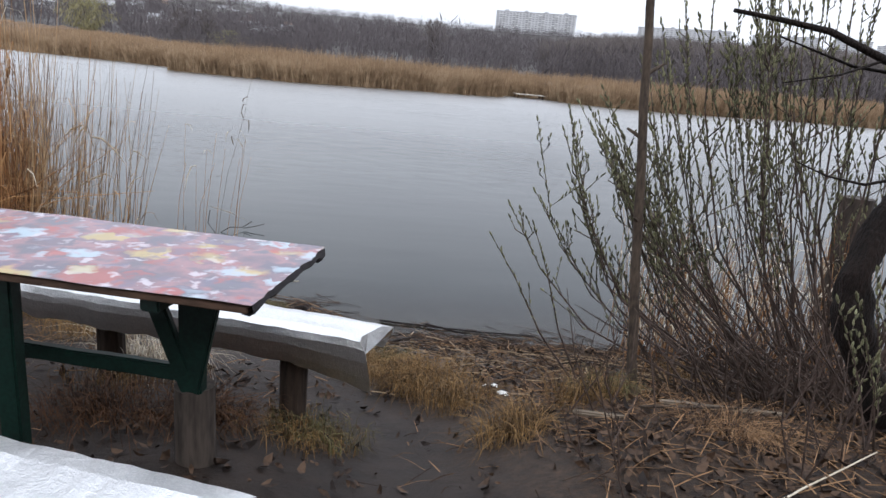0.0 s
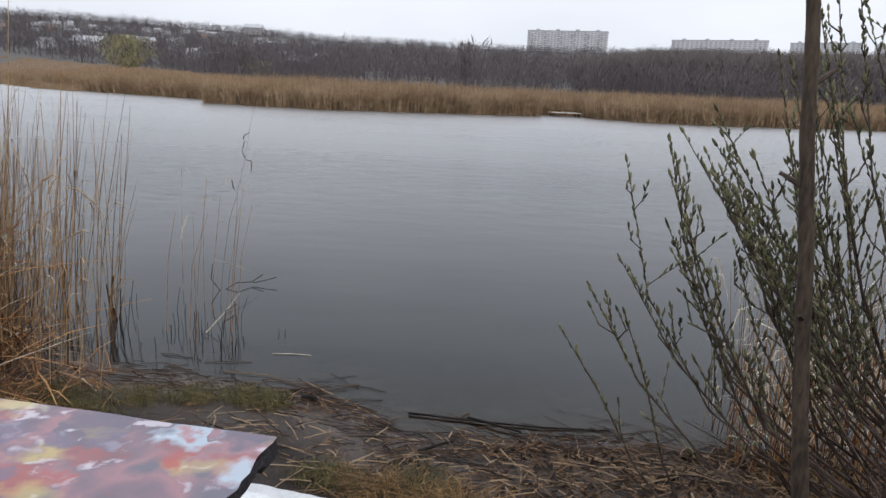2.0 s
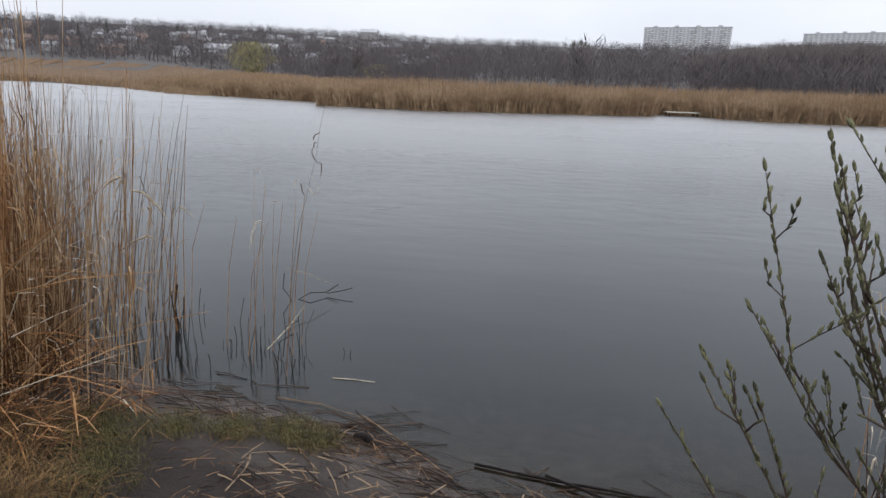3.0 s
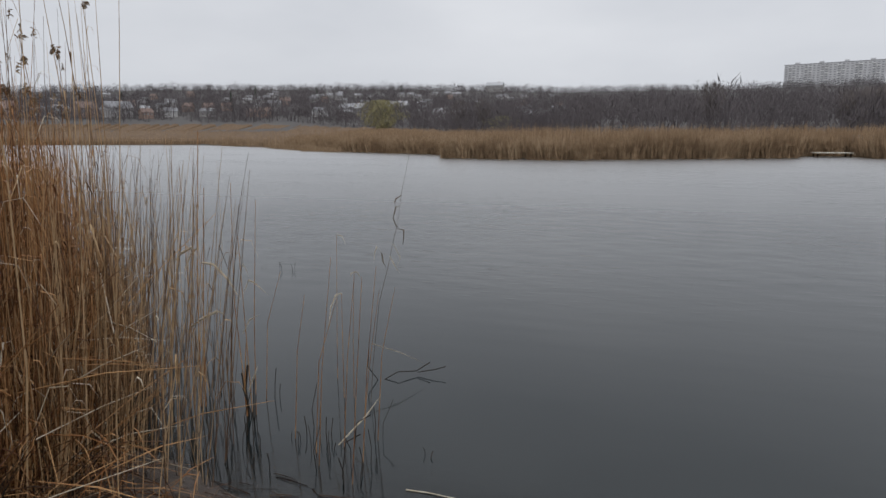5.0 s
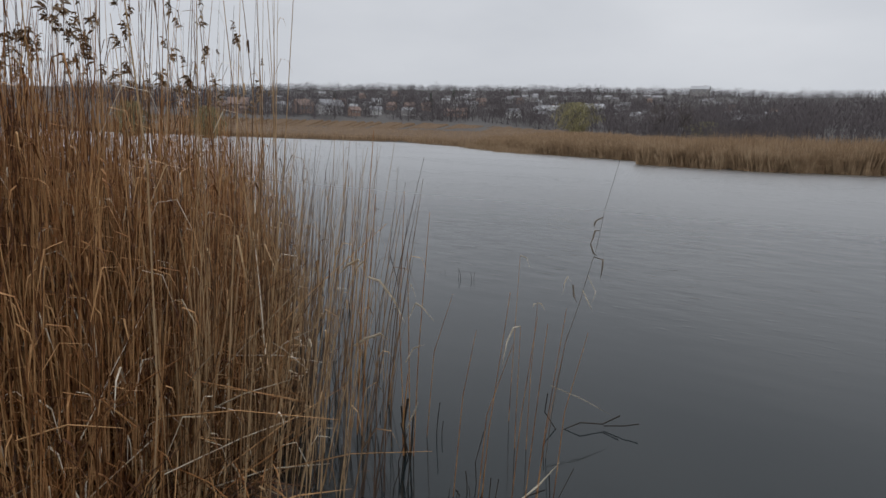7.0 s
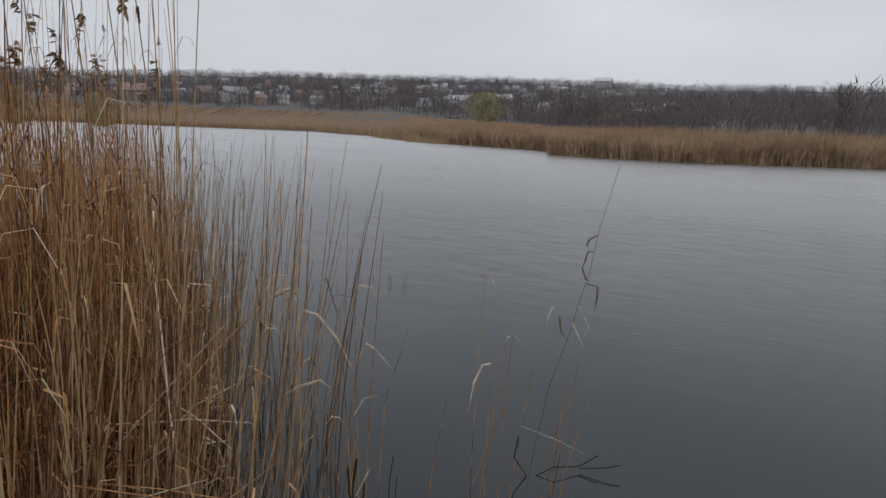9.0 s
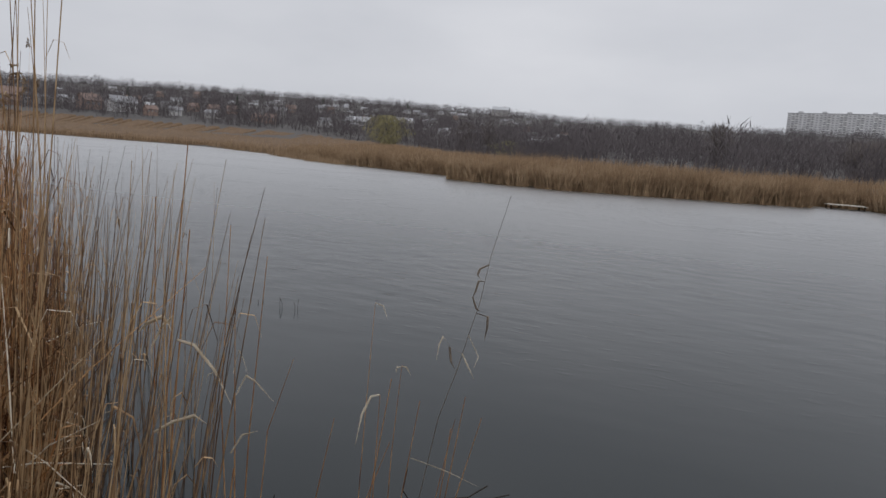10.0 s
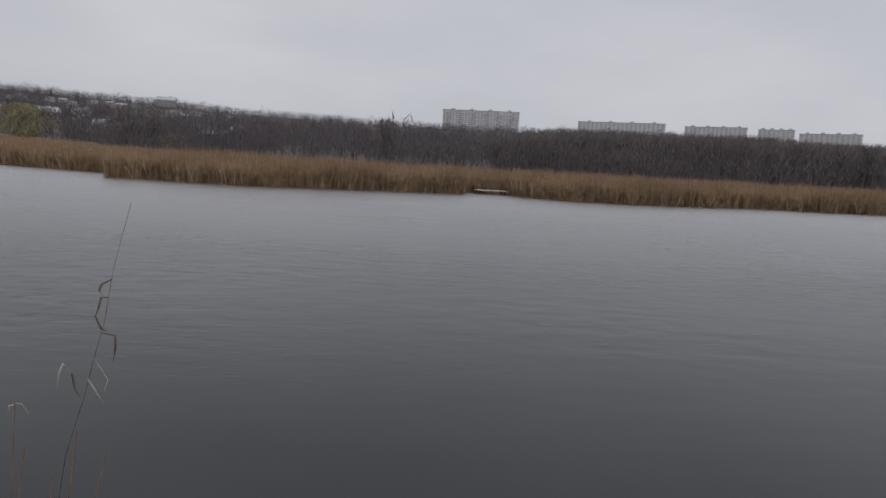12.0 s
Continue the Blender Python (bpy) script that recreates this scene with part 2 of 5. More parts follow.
def water_material():
    """Dark murky water: a body that clears towards the bank, gloss by Fresnel, wind ripples in patches."""
    m = bpy.data.materials.new("lake_water")
    m.use_nodes = True
    n, l = m.node_tree.nodes, m.node_tree.links
    n.remove(n["Principled BSDF"])
    out = n["Material Output"]
    co = n.new("ShaderNodeTexCoord")

    def noise_at(scale, stretch, detail=3):
        mp = n.new("ShaderNodeMapping")
        mp.inputs["Scale"].default_value = stretch
        mp.inputs["Rotation"].default_value = (0, 0, radians(-12))
        l.new(co.outputs["Object"], mp.inputs["Vector"])
        t = n.new("ShaderNodeTexNoise")
        t.inputs["Scale"].default_value, t.inputs["Detail"].default_value = scale, detail
        l.new(mp.outputs[0], t.inputs["Vector"])
        return t.outputs[0]

    def math_of(op, a, c, d=None):
        x = n.new("ShaderNodeMath")
        x.operation = op
        x.use_clamp = op == "MULTIPLY_ADD"
        for i, v in enumerate((a, c, d)):
            if v is None:
                continue
            if isinstance(v, (int, float)):
                x.inputs[i].default_value = v
            else:
                l.new(v, x.inputs[i])
        return x.outputs[0]

    sep = n.new("ShaderNodeSeparateXYZ")
    l.new(co.outputs["Object"], sep.inputs[0])
    patch = math_of("MULTIPLY_ADD", noise_at(0.09, (0.6, 1.6, 1), 2), 4.0, -1.5)
    offshore = math_of("MULTIPLY_ADD", sep.outputs["Y"], 0.085, -0.75)
    gust = math_of("MULTIPLY", math_of("ADD", math_of("MULTIPLY", patch, 1.2), 0.25), math_of("ADD", offshore, 0.04))
    ripple = math_of("MULTIPLY", noise_at(1.0, (2.6, 6.4, 1), 2), gust)
    wavelet = math_of("MULTIPLY", math_of("MULTIPLY_ADD", noise_at(1.0, (3.1, 8.5, 1), 1), 5.0, -3.1), gust)
    swell = math_of("MULTIPLY", noise_at(0.5, (0.7, 2.2, 1), 2), 0.5)
    bp = n.new("ShaderNodeBump")
    bp.inputs["Strength"].default_value, bp.inputs["Distance"].default_value = 1.0, 0.012
    l.new(math_of("ADD", math_of("ADD", ripple, wavelet), swell), bp.inputs["Height"])
    gloss = n.new("ShaderNodeBsdfGlossy")
    wind = math_of("MULTIPLY_ADD", sep.outputs["Y"], 0.014, -0.06)
    l.new(math_of("ADD", math_of("MINIMUM", wind, 0.23), 0.05), gloss.inputs["Roughness"])
    l.new(bp.outputs[0], gloss.inputs["Normal"])
    murk = n.new("ShaderNodeBsdfDiffuse")
    murk.inputs["Color"].default_value = (0.012, 0.017, 0.018, 1)
    clear = n.new("ShaderNodeBsdfTransparent")
    clear.inputs["Color"].default_value = (0.62, 0.60, 0.52, 1)
    body = n.new("ShaderNodeMixShader")
    l.new(math_of("MULTIPLY_ADD", sep.outputs["Y"], 0.8, -3.3), body.inputs[0])
    l.new(clear.outputs[0], body.inputs[1]), l.new(murk.outputs[0], body.inputs[2])
    fres = n.new("ShaderNodeFresnel")
    fres.inputs["IOR"].default_value = 1.46
    l.new(bp.outputs[0], fres.inputs["Normal"])
    top = n.new("ShaderNodeMixShader")
    l.new(fres.outputs[0], top.inputs[0])
    l.new(body.outputs[0], top.inputs[1]), l.new(gloss.outputs[0], top.inputs[2])
    l.new(top.outputs[0], out.inputs["Surface"])
    return m


def oilcloth_material():
    """A printed oilcloth: blotches of red, grey, lilac, pale blue, white and yellow, worn and glossy."""
    m = bpy.data.materials.new("printed_oilcloth")
    m.use_nodes = True
    n, l = m.node_tree.nodes, m.node_tree.links
    b = n["Principled BSDF"]
    b.inputs["Roughness"].default_value = 0.27
    co = n.new("ShaderNodeTexCoord")
    warp = n.new("ShaderNodeTexNoise")
    warp.inputs["Scale"].default_value, warp.inputs["Detail"].default_value = 17, 5
    l.new(co.outputs["Object"], warp.inputs["Vector"])
    sc = n.new("ShaderNodeVectorMath")
    sc.operation = "MULTIPLY_ADD"
    sc.inputs[1].default_value = (0.16, 0.16, 0)
    l.new(warp.outputs["Color"], sc.inputs[0]), l.new(co.outputs["Object"], sc.inputs[2])
    base = n.new("ShaderNodeTexNoise")
    base.inputs["Scale"].default_value, base.inputs["Detail"].default_value = 7, 3
    l.new(co.outputs["Object"], base.inputs["Vector"])
    wash = n.new("ShaderNodeValToRGB")
    stops = [(0.32, (0.15, 0.13, 0.165)), (0.45, (0.23, 0.155, 0.19)), (0.54, (0.34, 0.19, 0.215)), (0.66, (0.155, 0.145, 0.185))]
    while len(wash.color_ramp.elements) < 4:
        wash.color_ramp.elements.new(0.5)
    for e, (p, c) in zip(wash.color_ramp.elements, stops):
        e.position, e.color = p, (*c, 1)
    l.new(base.outputs[0], wash.inputs[0])
    last = wash.outputs[0]
    layers = [(6.5, 0.0, 0.28, (0.38, 0.10, 0.085), 0.75), (8.0, 3.7, 0.25, (0.13, 0.125, 0.17), 0.8), (7.5, 7.1, 0.20, (0.48, 0.62, 0.72), 0.75),
              (17.0, 1.9, 0.17, (0.66, 0.62, 0.68), 0.7), (6.0, 9.3, 0.18, (0.56, 0.44, 0.18), 0.75), (11.0, 5.3, 0.14, (0.42, 0.10, 0.09), 0.8), (13.0, 12.3, 0.2, (0.17, 0.15, 0.22), 0.7)]
    for scale, shift, size, colour, strength in layers:
        mv = n.new("ShaderNodeMapping")
        mv.inputs["Location"].default_value = (shift, shift * 0.7, 0)
        mv.inputs["Scale"].default_value = (0.8, 1.15, 0)
        l.new(sc.outputs[0], mv.inputs["Vector"])
        v = n.new("ShaderNodeTexVoronoi")
        v.inputs["Scale"].default_value = scale
        l.new(mv.outputs[0], v.inputs["Vector"])
        pick = n.new("ShaderNodeSeparateColor")
        l.new(v.outputs["Color"], pick.inputs[0])
        lim = n.new("ShaderNodeMath")
        lim.operation = "MULTIPLY"
        lim.inputs[1].default_value = size * 2.1
        l.new(pick.outputs[0], lim.inputs[0])
        near = n.new("ShaderNodeMapRange")
        near.inputs["From Min"].default_value, near.inputs["From Max"].default_value = 0.13, -0.08
        diff = n.new("ShaderNodeMath")
        diff.operation = "SUBTRACT"
        l.new(v.outputs["Distance"], diff.inputs[0]), l.new(lim.outputs[0], diff.inputs[1])
        l.new(diff.outputs[0], near.inputs["Value"])
        x = n.new("ShaderNodeMix")
        x.data_type = "RGBA"
        soft = n.new("ShaderNodeMath")
        soft.operation = "MULTIPLY"
        soft.inputs[1].default_value = strength
        l.new(near.outputs[0], soft.inputs[0])
        l.new(soft.outputs[0], x.inputs["Factor"]), l.new(last, x.inputs[6])
        x.inputs[7].default_value = (*colour, 1)
        last = x.outputs[2]
    l.new(last, b.inputs["Base Color"])
    rel = n.new("ShaderNodeTexNoise")
    rel.inputs["Scale"].default_value, rel.inputs["Detail"].default_value = 35, 4
    l.new(co.outputs["Object"], rel.inputs["Vector"])
    bp = n.new("ShaderNodeBump")
    bp.inputs["Strength"].default_value, bp.inputs["Distance"].default_value = 0.25, 0.004
    l.new(rel.outputs[0], bp.inputs["Height"]), l.new(bp.outputs[0], b.inputs["Normal"])
    return m


M["ground"], M["water"], M["oilcloth"] = ground_material(), water_material(), oilcloth_material()


# ---- mesh building ----
class Build:
    """Collects vertices and faces for one mesh."""

    def __init__(self):
        self.v, self.f, self.n = [], [], 0

    def add(self, verts, faces):
        k = self.n
        self.v.extend(tuple(p) for p in verts)
        self.f.extend(tuple(i + k for i in q) for q in faces)
        self.n += len(verts)

    def box(self, size, m=None, taper=1.0):
        x, y, z = (s / 2 for s in size)
        pts = [Vector((a * x * (taper if c > 0 else 1), b * y * (taper if c > 0 else 1), c * z)) for c in (-1, 1) for b in (-1, 1) for a in (-1, 1)]
        self.add([m @ p for p in pts] if m else pts, [(0, 2, 3, 1), (4, 5, 7, 6), (0, 1, 5, 4), (1, 3, 7, 5), (3, 2, 6, 7), (2, 0, 4, 6)])

    def tube(self, path, radii, sides=6, cap=True):
        path = [Vector(p) for p in path]
        if isinstance(radii, (int, float)):
            radii = [radii] * len(path)
        verts, faces = [], []
        for i, p in enumerate(path):
            d = (path[min(i + 1, len(path) - 1)] - path[max(i - 1, 0)]).normalized()
            a = d.cross(Vector((0.31, 0.95, 0.05)))
            a = a.normalized() if a.length > 1e-3 else Vector((1, 0, 0))
            b = d.cross(a)
            for s in range(sides):
                w = 2 * math.pi * s / sides
                verts.append(p + (a * math.cos(w) + b * math.sin(w)) * radii[i])
        for i in range(len(path) - 1):
            for s in range(sides):
                t = (s + 1) % sides
                faces.append((i * sides + s, i * sides + t, (i + 1) * sides + t, (i + 1) * sides + s))
        if cap and sides > 2:
            faces.append(tuple(reversed(range(sides))))
            faces.append(tuple((len(path) - 1) * sides + s for s in range(sides)))
        self.add(verts, faces)

    def strip(self, path, widths, side):
        """A thin folded leaf along a path."""
        path, side = [Vector(p) for p in path], Vector(side).normalized()
        verts, faces = [], []
        for i, (p, w) in enumerate(zip(path, widths)):
            d = (path[min(i + 1, len(path) - 1)] - path[max(i - 1, 0)]).normalized()
            up = d.cross(side) * w * 0.25
            verts += [p - side * w / 2, p + up, p + side * w / 2]
            if i:
                k = 3 * i
                faces += [(k - 3, k - 2, k + 1, k), (k - 2, k - 1, k + 2, k + 1)]
        self.add(verts, faces)

    def mesh(self, name, material, smooth=False):
        me = bpy.data.meshes.new(name)
        me.from_pydata(self.v, [], self.f)
        me.materials.append(material)
        if smooth:
            me.polygons.foreach_set("use_smooth", [True] * len(me.polygons))
        me.update()
        return me


def part(name, build, material, parent=None, label="", smooth=False):
    """One mesh object from a Build, a bmesh or a mesh, under a thing or a part."""
    if isinstance(build, Build):
        me = build.mesh(name, material, smooth)
    elif isinstance(build, bpy.types.Mesh):
        me = build
    else:
        me = bpy.data.meshes.new(name)
        build.to_mesh(me)
        build.free()
        me.materials.append(material)
        if smooth:
            me.polygons.foreach_set("use_smooth", [True] * len(me.polygons))
    ob = new(name, me)
    if parent:
        ob.parent = parent
    if label:
        ob["label"] = label
    return ob


def thing(name, m, label, category, group="", kind=""):
    ob = new(name)
    ob.empty_display_size = 0.2
    ob.matrix_world = m
    return tagged(ob, label, category, group, kind)


def interp(table, x):
    return float(np.interp(x, [p[0] for p in table], [p[1] for p in table]))


# ---- the lie of the land ----
NEAR_SHORE = [(-300, 30), (-60, 9), (-6, 5.0), (-2.3, 4.75), (-1.2, 4.45), (-0.5, 4.35), (0.1, 3.85), (0.8, 3.95), (1.5, 3.92), (2.5, 3.9), (4, 4.2), (10, 5), (80, 20), (220, 52), (400, 90)]
FAR_SHORE = [(-420, 145), (-260, 122), (-137, 124), (-107, 127), (-67, 98), (-43, 76.5), (-22.6, 64.5), (-21.4, 57), (-10.5, 54), (-3, 58), (7, 62.5), (8, 68), (11.5, 68), (12.5, 63), (16, 59.5), (24, 60), (35, 66), (44, 67), (80, 73), (150, 66), (220, 54), (400, 92)]
# the steep rise from 12 m on is added out of view, under the unseen woods
BANK = [(-8, -1.2), (-2, -0.32), (-0.6, -0.08), (0, 0), (0.6, 0.07), (1.3, 0.17), (2.0, 0.32), (2.75, 0.53), (3.4, 0.66), (5, 0.76), (8, 1.1), (12, 2.4), (30, 9), (120, 16), (1000, 20)]
HILL = [(0, 0.1), (95, 0.4), (150, 2.6), (300, 9.8), (500, 25), (670, 42), (800, 51.5), (980, 57), (1400, 63), (4000, 63)]
HILL_TURN = [(-90, 0.5), (-36, 0.82), (-30, 0.95), (-11, 0.97), (0, 0.94), (11, 0.95), (17, 1.03), (28, 1.04), (40, 1.02), (52, 0.88), (62, 0.82), (90, 0.6)]


def land(x, y):
    """Height of the ground above the lake's surface."""
    near = interp(NEAR_SHORE, x) - y
    far = y - interp(FAR_SHORE, x)
    if near > -8 and far < 0:
        z = interp(BANK, near)
        if x > 0.5 and near > 0.7:
            z += 0.23 * min(1, (x - 0.5) / 0.7) * min(1, (near - 0.7) / 1.3) * (1 if near < 3 else max(0, 1 - (near - 3) / 4))
        if abs(x) < 12 and near < 12:
            z += (noise.noise((x * 1.3, y * 1.3, 0)) * 0.035 + noise.noise((x * 4.5, y * 4.5, 3)) * 0.014) * min(1, max(0.25, near))
        return z
    if far <= 0:
        return max(-1.2, far * 0.3) if far > -4 else -1.2
    r = math.hypot(x, y)
    turn = math.degrees(math.atan2(-x, y))
    z = interp(HILL, r) * interp(HILL_TURN, turn)
    z += noise.noise((x * 0.006, y * 0.006, 1)) * 2.5 * min(1, max(0, (r - 120) / 250))
    return min(z, far * 0.08 + 0.05) if far < 40 else z


def axis(lo, hi, step, low_end, high_end, grow=1.16):
    a = list(np.arange(lo, hi, step))
    s = step
    while a[-1] < high_end:
        s = min(s * grow, 45)
        a.append(a[-1] + s)
    s, b = step, [lo]
    while b[-1] > low_end:
        s = min(s * grow, 45)
        b.append(b[-1] - s)
    return b[:0:-1] + a


def build_ground():
    xs, ys = axis(-5, 5, 0.07, -1500, 1500), axis(-1.5, 5.5, 0.07, -700, 1700)
    verts = [(x, y, land(x, y)) for y in ys for x in xs]
    w = len(xs)
    faces = [(j * w + i, j * w + i + 1, (j + 1) * w + i + 1, (j + 1) * w + i) for j in range(len(ys) - 1) for i in range(w - 1)]
    me = bpy.data.meshes.new("ground")
    me.from_pydata(verts, [], faces)
    me.materials.append(M["ground"])
    me.polygons.foreach_set("use_smooth", [True] * len(me.polygons))
    tagged(new("ground", me), "muddy lake bank with dry litter, rising to far brown slopes", "ground", kind="structure")


build_ground()


def build_water():
    """The lake: a fine grid with low wind waves where the camera sees it best, wide quads beyond."""
    xs = [-420, -250, -150, -90] + [-60, -44] + list(np.arange(-34, 28, 0.1)) + [36, 50] + [70, 110, 180, 280, 400]
    ys, y = [1.5], 3.2
    while y < 58:
        ys.append(y)
        y += 0.055 + 0.0042 * y
    ys += [64, 80, 100, 125, 160, 220]
    verts = []
    for y in ys:
        for x in xs:
            z = 0.0
            if 4.2 < y < 56 and -34 < x < 28:
                gust = noise.noise((x * 0.05 + 3, y * 0.075, 0)) + 0.45 * noise.noise((x * 0.17, y * 0.25, 9))
                amp = max(0.1, min(1.0, 0.5 + 1.3 * gust)) * min(1.5, max(0.05, (y - 6.5) / 6))
                u, v = x * 0.97 - y * 0.2, x * 0.2 + y * 0.97
                z = amp * (0.006 * noise.noise((u * 0.9, v * 1.6, 5)) + 0.007 * noise.noise((u * 1.9, v * 3.6, 8)) + 0.005 * min(1, 22 / y) * noise.noise((u * 3.2, v * 6.0, 2)))
            verts.append((x, y, z))
    w = len(xs)
    faces = [(b * w + a, b * w + a + 1, (b + 1) * w + a + 1, (b + 1) * w + a) for b in range(len(ys) - 1) for a in range(w - 1)]
    me = bpy.data.meshes.new("water")
    me.from_pydata(verts, [], faces)
    me.materials.append(M["water"])
    me.polygons.foreach_set("use_smooth", [True] * len(me.polygons))
    return me


tagged(new("water", build_water()), "grey lake water with wind ripples under an overcast sky", "water", kind="structure")


# ---- the far shore ----
rng = np.random.default_rng(11)


def belt_depth(x):
    """How far the reeds reach back from the far water's edge."""
    return 28 + 12 * min(1, max(0, (-26 - x) / 25))


BELT_TOP = [(-300, 1.5), (-130, 0.7), (-90, 0.25), (-60, 0.1), (-40, 0)]


def belt_rise(x, y):
    """How much higher the reeds stand towards the back of the belt, on rising ground."""
    return interp(BELT_TOP, x) * min(1, max(0, (y - interp(FAR_SHORE, x) - 2) / belt_depth(x)))


def far_reed_bed():
    """A belt of dry reeds along the far bank: single blades in front of a dense core, coloured darker for the shadow
    within.
    """
    core, blades = Build(), Build()
    xs = np.arange(-300, 200, 1.2)
    rows = []
    for x in xs:
        y0 = interp(FAR_SHORE, x)
        deep = belt_depth(x)
        rise = 1 + 0.08 * min(1, max(0, (-21 - x) / 12))
        lift = noise.noise((x * 0.25, 0, 0)) * 0.35 + noise.noise((x * 0.8, 0, 4)) * 0.2
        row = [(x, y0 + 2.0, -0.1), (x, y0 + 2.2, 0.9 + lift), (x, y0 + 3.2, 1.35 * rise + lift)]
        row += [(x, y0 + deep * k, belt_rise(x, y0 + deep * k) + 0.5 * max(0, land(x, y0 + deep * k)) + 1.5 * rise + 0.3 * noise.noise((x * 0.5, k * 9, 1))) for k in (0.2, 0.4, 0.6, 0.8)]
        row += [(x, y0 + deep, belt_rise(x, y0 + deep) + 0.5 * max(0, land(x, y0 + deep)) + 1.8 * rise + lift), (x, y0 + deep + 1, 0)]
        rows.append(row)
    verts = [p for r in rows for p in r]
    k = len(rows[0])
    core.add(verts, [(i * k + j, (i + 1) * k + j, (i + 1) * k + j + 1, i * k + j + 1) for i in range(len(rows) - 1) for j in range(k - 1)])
    n = 120000
    x = np.concatenate([rng.uniform(-62, 75, int(n * 0.75)), rng.uniform(-300, 200, n - int(n * 0.75))])
    depth = np.where(rng.random(n) < 0.5, rng.exponential(1.0, n), rng.uniform(0, 28, n))
    for xi, d in zip(x, depth):
        d = d if d < 6 else d * belt_depth(xi) / 28
        y = interp(FAR_SHORE, xi) + d - 0.1 + 0.9 * noise.noise((xi * 0.35, 0, 7)) + 0.7 * noise.noise((xi * 1.3, 0, 3))
        tuft = noise.noise((xi * 0.16, y * 0.16, 2)) * 0.45 + noise.noise((xi * 0.7, y * 0.5, 5)) * 0.35
        low = 0.8 if xi > 60 else 0.92 if xi < -22 else 1.0
        h = (2.3 + tuft + rng.normal(0, 0.2)) * (low if d < 6 or xi < 0 else 1.0) * min(1.0, 0.62 + 0.16 * d + rng.uniform(-0.2, 0.2))
        g = 0.5 * max(0, land(xi, y)) + belt_rise(xi, y) if d > 2.5 else 0
        wd = rng.uniform(0.012, 0.035)
        a = rng.uniform(0, math.pi)
        dx, dy = math.cos(a) * wd, math.sin(a) * wd
        lx, ly = rng.normal(0, 0.24), rng.normal(0, 0.2)
        z0 = -0.1 if d < 2.5 else 0.6 + g
        h += g
        blades.add([(xi - dx, y - dy, z0), (xi + dx, y + dy, z0), (xi + dx * 0.8 + lx * 0.6, y + dy + ly * 0.6, h * 0.65), (xi + lx, y + ly, h)], [(0, 1, 2), (0, 2, 3)])
    # loose tufts that stand in the shallows before the belt
    for c in range(34):
        f = rng.random()
        cx, cy = -66 + 25 * f + rng.normal(0, 0.6), 98 - 22.5 * f - rng.uniform(0.8, 4.0)
        for _ in range(46):
            x0, y1, h = cx + rng.normal(0, 0.45), cy + rng.normal(0, 0.25), rng.uniform(0.35, 1.15)
            wd, lx = rng.uniform(0.015, 0.035), rng.normal(0, 0.15)
            blades.add([(x0 - wd, y1, -0.1), (x0 + wd, y1, -0.1), (x0 + lx, y1, h)], [(0, 1, 2)])
    bed = thing("reed_bed", Matrix(), "belt of dry tan reeds along the far water's edge", "reeds", kind="stuff")
    part("reed_mass", core, M["shaded_core"], bed)
    part("reed_blades", blades, M["far_reed"], bed)


far_reed_bed()


def bare_crown(build, x, y, z, h, w, twigs, seed):
    """A leafless crown: a trunk and a spray of fine upswept twigs."""
    r = np.random.default_rng(seed)
    build.tube([(x, y, z), (x + 0.03 * h, y, z + h * 0.55)], [0.02 * w + 0.04, 0.012 * w], 3, False)
    a, u, t = r.uniform(0, 2 * math.pi, twigs), r.random(twigs) ** 0.5, r.uniform(0.12, 1.0, twigs)
    span = w * 0.5 * np.sqrt(np.maximum(0.03, 1 - (2 * t - 1.05) ** 2 * 0.92)) * u
    px, py, pz = x + np.cos(a) * span, y + np.sin(a) * span, z + h * t
    ln = h * r.uniform(0.10, 0.24, twigs)
    c, q = r.uniform(0, math.pi, twigs), r.uniform(0.004, 0.013, twigs) * w
    lean = r.normal(0, 0.35, (twigs, 2)) + np.stack([np.cos(a), np.sin(a)], 1) * 0.35
    verts, faces = [], []
    for i in range(twigs):
        dx, dy = math.cos(c[i]) * q[i], math.sin(c[i]) * q[i]
        verts += [(px[i] - dx, py[i] - dy, pz[i] - ln[i]), (px[i] + dx, py[i] + dy, pz[i] - ln[i] * 0.9), (px[i] + lean[i, 0] * ln[i], py[i] + lean[i, 1] * ln[i], pz[i])]
        faces.append((3 * i, 3 * i + 1, 3 * i + 2))
    build.add(verts, faces)


